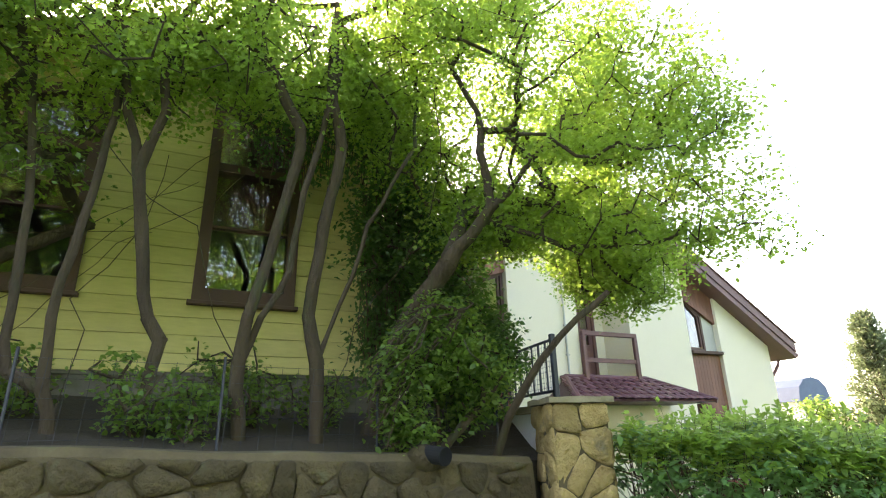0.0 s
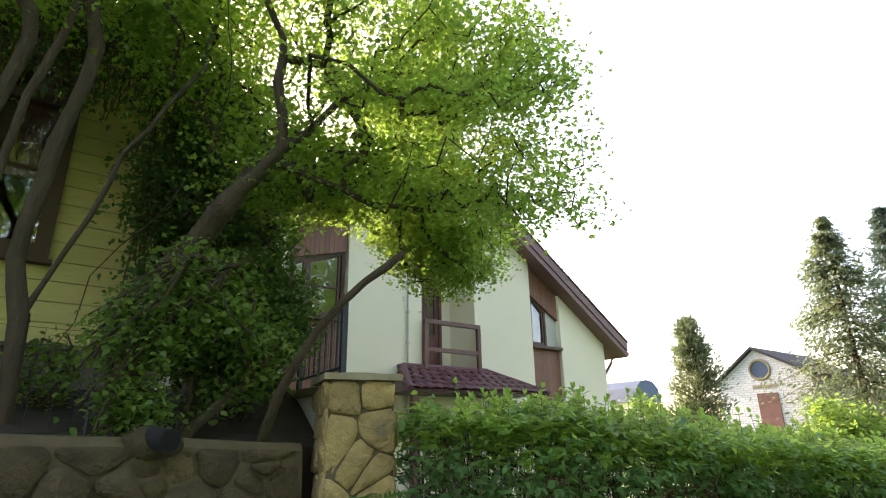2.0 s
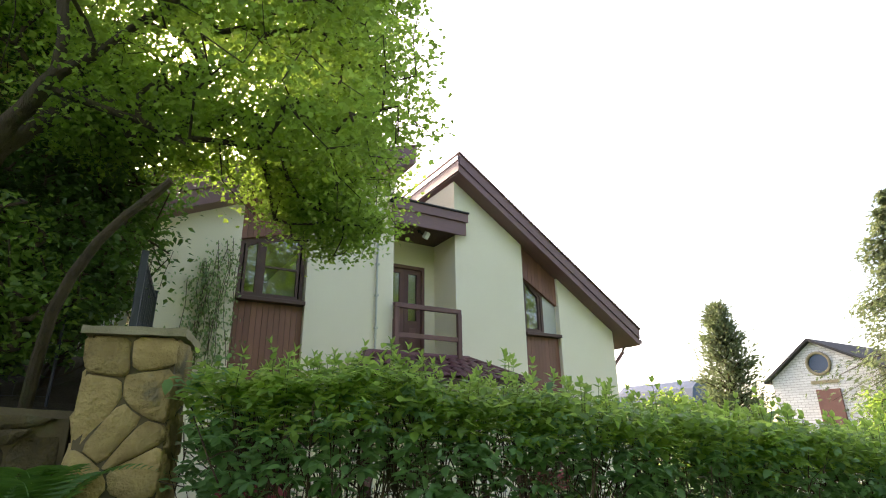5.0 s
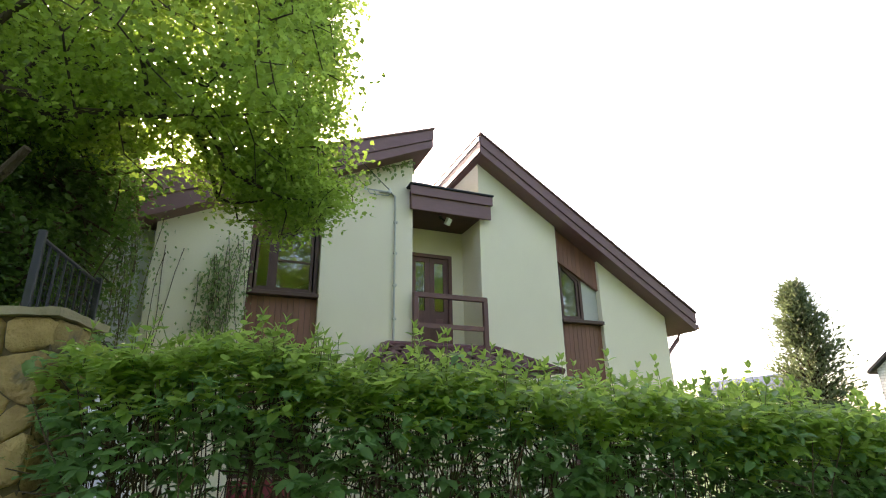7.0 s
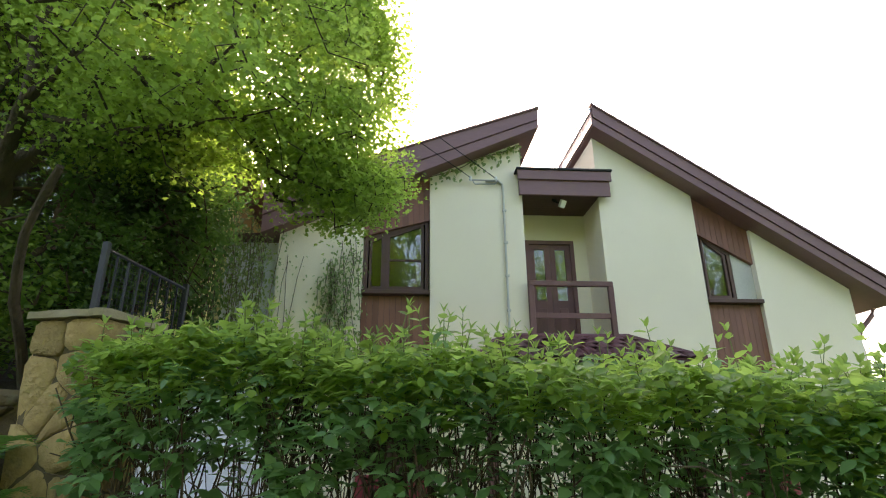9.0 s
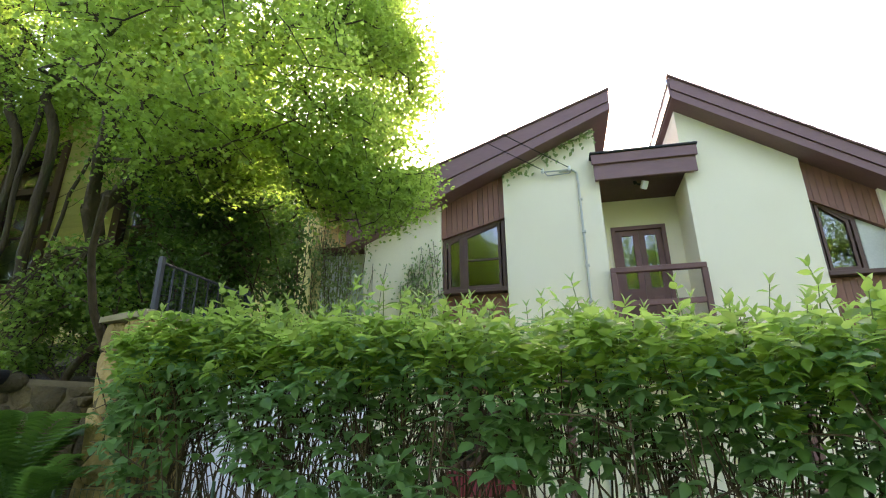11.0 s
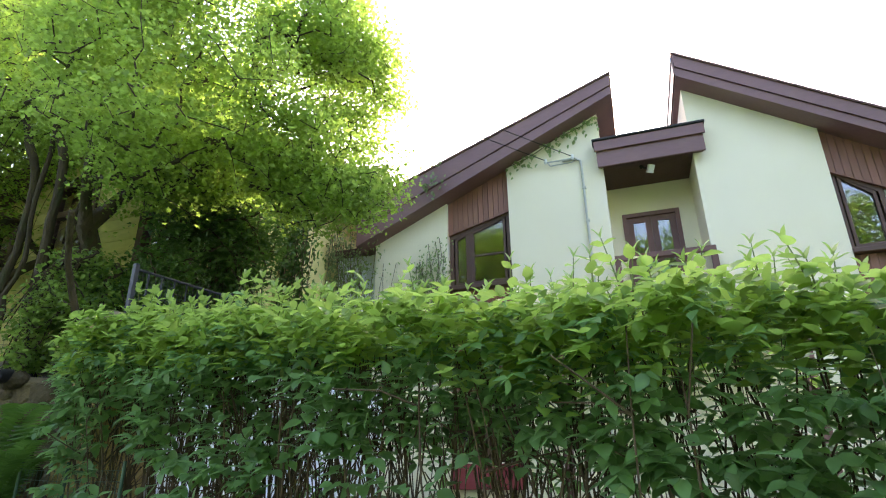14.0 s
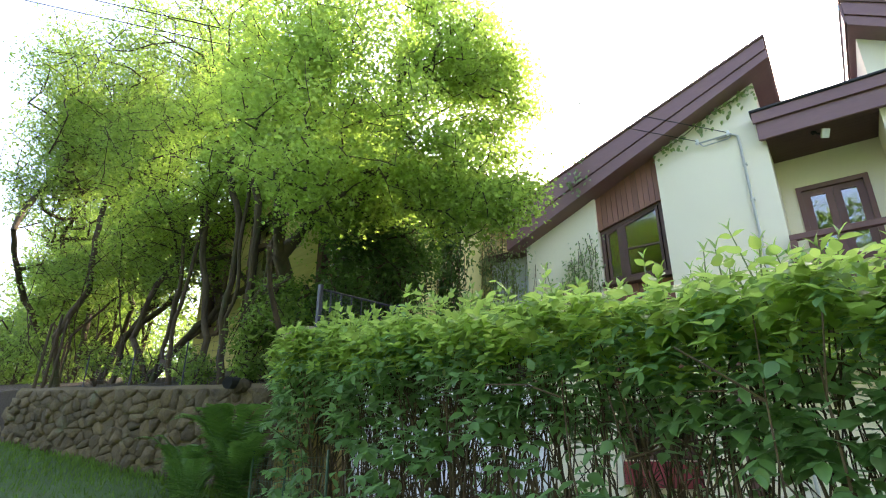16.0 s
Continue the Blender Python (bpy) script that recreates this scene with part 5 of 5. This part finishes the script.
def make_hedge():
    rng = np.random.default_rng(90)
    base = thing("hedge", tuple(H0 + HU * 3 + np.array((0, 0, ground_z(7, 3.5)))), "tall leafy dogwood hedge with upright young shoots", "hedge")
    # stems
    bm = bmesh.new()
    for k in range(560):
        u, d = rng.uniform(0.05, HLEN), rng.uniform(0.22, HDEEP - 0.1)
        p = H0 + HU * u - HN * d
        p[2] = ground_z(p[0], p[1]) - 0.05
        pts, foot = [tuple(p)], p[2]
        way = np.array((rng.normal(0, 0.1), rng.normal(0, 0.08), 1.0))
        n = 6
        for i in range(n):
            way = unit(way + rng.normal(0, 0.08, 3) * (1, 1, 0.1))
            p = p + way * (hedge_top(u) - 0.12 - foot) / n
            pts.append(tuple(p))
        r = rng.uniform(0.003, 0.011)
        tube(pts, [r * (1 - 0.11 * i) for i in range(n + 1)], 5, bm, False)
        for b in range(3):
            i = int(rng.integers(2, n))
            q = np.array(pts[i])
            w = unit(rng.normal(0, 0.5, 3) + np.array((0, 0, 0.8)) - HN * 0.2)
            l = rng.uniform(0.15, 0.4)
            tube([tuple(q), tuple(q + w * l * 0.5), tuple(q + w * l + rng.normal(0, 0.03, 3))], [0.005, 0.004, 0.003], 4, bm, False)
    part("stem_tangle", bm, TWIG, base, "brown bare lower stems")["kind"] = "stuff"
    # leaves
    pos, ahead, normal, sizes = [], [], [], []
    young = ([], [], [], [])
    for k in range(7600):
        u = rng.uniform(-0.15, HLEN)
        top = hedge_top(u)
        kind = rng.random()
        big = 0.0
        if kind < 0.42:
            z = top - 0.02 - rng.random() ** 1.2 * 1.5
            deep = top - z
            if deep > 0.42:
                # sprays in the open lower part, with dark gaps between them
                spray = noise.noise(Vector((u * 2.0, z * 2.3, 4)))
                if spray < 0.06 + 0.1 * deep - 0.06 * max(0.0, u - 3.2) and rng.random() > max(0.07, 0.4 - 0.25 * u):
                    continue
                big = 0.014
            bulge = 0.1 * noise.noise(Vector((u * 2.1, z * 2.1, 1))) + (0.1 if deep < 0.4 else 0.02) - max(0.0, 0.25 - u)
            p = H0 + HU * u + HN * (bulge + rng.normal(0, 0.05))
            way = HN * 0.9 + np.array((0, 0, 0.15)) + rng.normal(0, 0.35, 3)
            fresh = deep < 0.12 + 0.26 * rng.random()
        elif kind < 0.7:
            d = rng.uniform(-0.05 + max(0.0, 0.3 - u), HDEEP)
            z = top + rng.normal(0, 0.05) - 0.12 * (2 * d / HDEEP - 0.9) ** 2
            p = H0 + HU * u - HN * d
            way = np.array((0, 0, 1.0)) + rng.normal(0, 0.4, 3)
            fresh = rng.random() < 0.8
        elif kind < 0.85:
            d = rng.uniform(0.1, HDEEP)
            z = top - rng.random() * 0.6
            p = H0 + HU * u - HN * d
            way = rng.normal(0, 0.6, 3) + np.array((0, 0, 0.6))
            fresh = False
        else:
            # shaded leaves on the far side
            d = rng.uniform(0.6, HDEEP)
            z = top - 0.3 - rng.random() * 1.2
            if noise.noise(Vector((u * 1.6, z * 1.5, 7))) < -0.12 - 0.1 * max(0.0, u - 3.0):
                continue
            p = H0 + HU * u - HN * d
            way = rng.normal(0, 0.6, 3) + np.array((0, 0, 0.3))
            fresh = False
        p = p + np.array((0, 0, z))
        l = rng.uniform(0.1, 0.24)
        dest = young if fresh else (pos, ahead, normal, sizes)
        shoot_leaves(rng, p - unit(way) * l, way, l, int(rng.integers(2, 5)), 0.085 + big, *dest, droop=0.4 if fresh else 1.1)
    for name, mat, label, (a, b, c, d) in (("foliage", HEDGE, "dark green oval leaves", (pos, ahead, normal, sizes)), ("young_foliage", YOUNG, "light green young leaves", young)):
        part(name, leaf_mesh(name, OVAL_LEAF, np.array(a), np.array(b), np.array(c), np.array(d)), mat, base, label)["kind"] = "stuff"
    # upright shoots: those the path passes closest are built leaf by leaf, the rest joined
    tv, tf = OVAL_LEAF
    unit_leaf = mesh_from("leaf", tv, tf)
    unit_leaf.materials.append(YOUNG)
    rest = ([], [], [], [])
    rest_stems = bmesh.new()
    near = 0
    for k in range(430):
        u = rng.uniform(0.1, HLEN)
        d = rng.uniform(0.0, HDEEP - 0.1)
        p = H0 + HU * u - HN * d + np.array((0, 0, hedge_top(u) - 0.1))
        way = np.array((0, 0, 1.0)) + rng.normal(0, 0.16, 3)
        l = rng.uniform(0.08, 0.2) + (0.14 if rng.random() < 0.12 else 0)
        lists = ([], [], [], [])
        shoot_leaves(rng, p + unit(way) * 0.05, way, l, int(rng.integers(3, 5)), 0.095, *lists)
        tip = p + unit(way) * (l + 0.05)
        for s in (1, -1):
            lists[0].append(tip)
            lists[1].append(unit(way) + np.array((0.35 * s, 0.1, 0)))
            lists[2].append(np.array((-s, -0.3, 0.5)))
            lists[3].append(0.06)
        line = [tuple(p), tuple(p + unit(way) * l * 0.5), tuple(tip)]
        if 2.6 < u < 5.2 and near < 30:
            near += 1
            sh = part("shoot", tube(line, [0.004, 0.0035, 0.002], 4), GREEN_STEM, base)
            for a, b, c, e in zip(*lists):
                y = unit(b)
                x = unit(np.cross(y, c))
                z = np.cross(x, y)
                ob = new("leaf", unit_leaf)
                ob.parent = sh
                ob.matrix_basis = Matrix(((x[0] * e, y[0] * e, z[0] * e, a[0]), (x[1] * e, y[1] * e, z[1] * e, a[1]), (x[2] * e, y[2] * e, z[2] * e, a[2]), (0, 0, 0, 1)))
        else:
            for r, q in zip(rest, lists):
                r.extend(q)
            tube(line, [0.004, 0.0035, 0.002], 4, rest_stems, False)
    part("shoot_foliage", leaf_mesh("shoot_foliage", OVAL_LEAF, *[np.array(q) for q in rest]), YOUNG, base, "light green shoots on top")["kind"] = "stuff"
    part("shoot_tangle", rest_stems, GREEN_STEM, base)["kind"] = "stuff"


make_hedge()


# ---- ferns ----
def make_fern(x, y, height, fronds, seed):
    rng = np.random.default_rng(seed)
    z = ground_z(x, y)
    base = thing("fern", (x, y, z), "green shuttlecock fern at the foot of the wall", "fern", "ferns by the pillar")
    leaflet = leaf_outline([(0, 0, 0), (0.07, 0.15, 0.02), (0.075, 0.5, 0.01), (0, 1.0, -0.12)])
    for k in range(fronds):
        a = 2 * math.pi * k / fronds + rng.normal(0, 0.2)
        d = np.array((math.cos(a), math.sin(a), 0))
        side = np.array((-d[1], d[0], 0))
        h = height * rng.uniform(0.8, 1.05)
        lean = rng.uniform(0.4, 0.75) * height
        pos, ahead, normal, sizes = [], [], [], []
        n = 34
        for i in range(n + 1):
            s = i / n
            p = np.array((x, y, z)) + d * (0.03 + lean * s ** 1.8) + np.array((0, 0, h * math.sin(s * 1.85)))
            pos.append(p)
            ahead.append(d * (1.8 * lean * s ** 0.8 + 0.05) + np.array((0, 0, h * 1.85 * math.cos(s * 1.85))))
            normal.append(np.array((0, 0, 0.5)) - d)
            sizes.append(1.15 * height / n)
            if i < 4:
                continue
            w = 0.19 * height * math.sin(math.pi * min(1, s * 0.95 + 0.06)) ** 0.75 + 0.012
            for sg in (1, -1):
                pos.append(p)
                ahead.append(side * sg + np.array((0, 0, 0.3)) + d * 0.25)
                normal.append(np.array((0, 0, 0.7)) - d * 0.7)
                sizes.append(w * rng.uniform(0.9, 1.1))
        part("frond", leaf_mesh("frond", leaflet, np.array(pos), np.array(ahead), np.array(normal), np.array(sizes)), FERN, base)


for k, (x, y, hgt, n) in enumerate(((3.45, 4.3, 0.95, 13), (3.15, 4.0, 0.62, 11), (3.8, 4.15, 0.7, 12), (3.55, 3.85, 0.5, 10))):
    make_fern(x, y, hgt, n, 400 + k)


# ---- fences ----
def make_wire_fence(name, label, a, b, z0, z1, posts, cell, mat, post_mat):
    f = thing(name, (a[0], a[1], z0), label, "fence")
    a, b = Vector((*a, 0)), Vector((*b, 0))
    for i in range(posts):
        p = a.lerp(b, i / (posts - 1)) if posts > 1 else a
        part("post", tube([(p.x, p.y, z0 - 0.3), (p.x, p.y, z1 + 0.05)], 0.01, 8), post_mat, f)
    bm = bmesh.new()
    l = (b - a).length
    for i in range(int(l / cell) + 1):
        p = a.lerp(b, i * cell / l)
        q = a.lerp(b, min(1, (i * cell + 0.02) / l))
        tube([(p.x, p.y, z0), (q.x, q.y, z1)], 0.0015, 3, bm, False)
    k = int((z1 - z0) / cell)
    for j in range(k + 1):
        z = z0 + (z1 - z0) * j / k
        tube([(a.x, a.y, z), ((a.x + b.x) / 2, (a.y + b.y) / 2, z - 0.012), (b.x, b.y, z)], 0.0015, 3, bm, False)
    part("wire_mesh", bm, mat, f)


make_wire_fence("wire_fence", "low green wire mesh fence in front of the hedge", (4.0, 4.16), (5.3, 3.86), 0.3, 1.05, 3, 0.06, WIRE, WIRE)
make_wire_fence("wire_fence", "thin dark wire mesh fence on top of the wall", (-2.4, 4.5), (3.5, 5.24), 1.9, 2.5, 6, 0.12, IRON, IRON)


def make_gate_posts():
    f = thing("fence_posts", (-2.4, 4.4, 2.0), "tall dark wooden fence posts at the wall end", "fence")
    for x, y, h in ((-2.38, 4.36, 3.15), (-2.2, 4.42, 3.3), (-2.02, 4.46, 3.2), (-2.9, 4.75, 3.1), (-3.7, 5.1, 3.1)):
        part("post", tube([(x, y, 1.6), (x + 0.12, y, h)], [0.028, 0.022], 8), BARK, f)
    for z in (2.4, 2.9):
        part("fence_wire", tube([(-3.65, 5.1, z), (-2.3, 4.36, z)], 0.004, 4), IRON, f)


make_gate_posts()


def make_grass():
    rng = np.random.default_rng(500)
    n = 15000
    x = rng.uniform(-6.5, 3.4, n)
    y = wall_y(x) - 0.1 - rng.random(n) ** 1.5 * 3.3
    z = np.array([ground_z(p, q) for p, q in zip(x, y)]) - 0.03
    pos = np.stack([x, y, z], 1)
    ahead = rng.normal(0, 0.35, (n, 3)) + np.array((0, 0, 1))
    normal = rng.normal(0, 1, (n, 3)) * (1, 1, 0.1)
    me = leaf_mesh("lawn_grass", leaf_outline([(0, 0, 0), (0.07, 0.4, 0), (0, 1, -0.2)]), pos, ahead, normal, rng.uniform(0.05, 0.13, n))
    tagged(part("lawn_grass", me, BLADE), "short green lawn grass below the stone wall", "grass", kind="stuff")


make_grass()
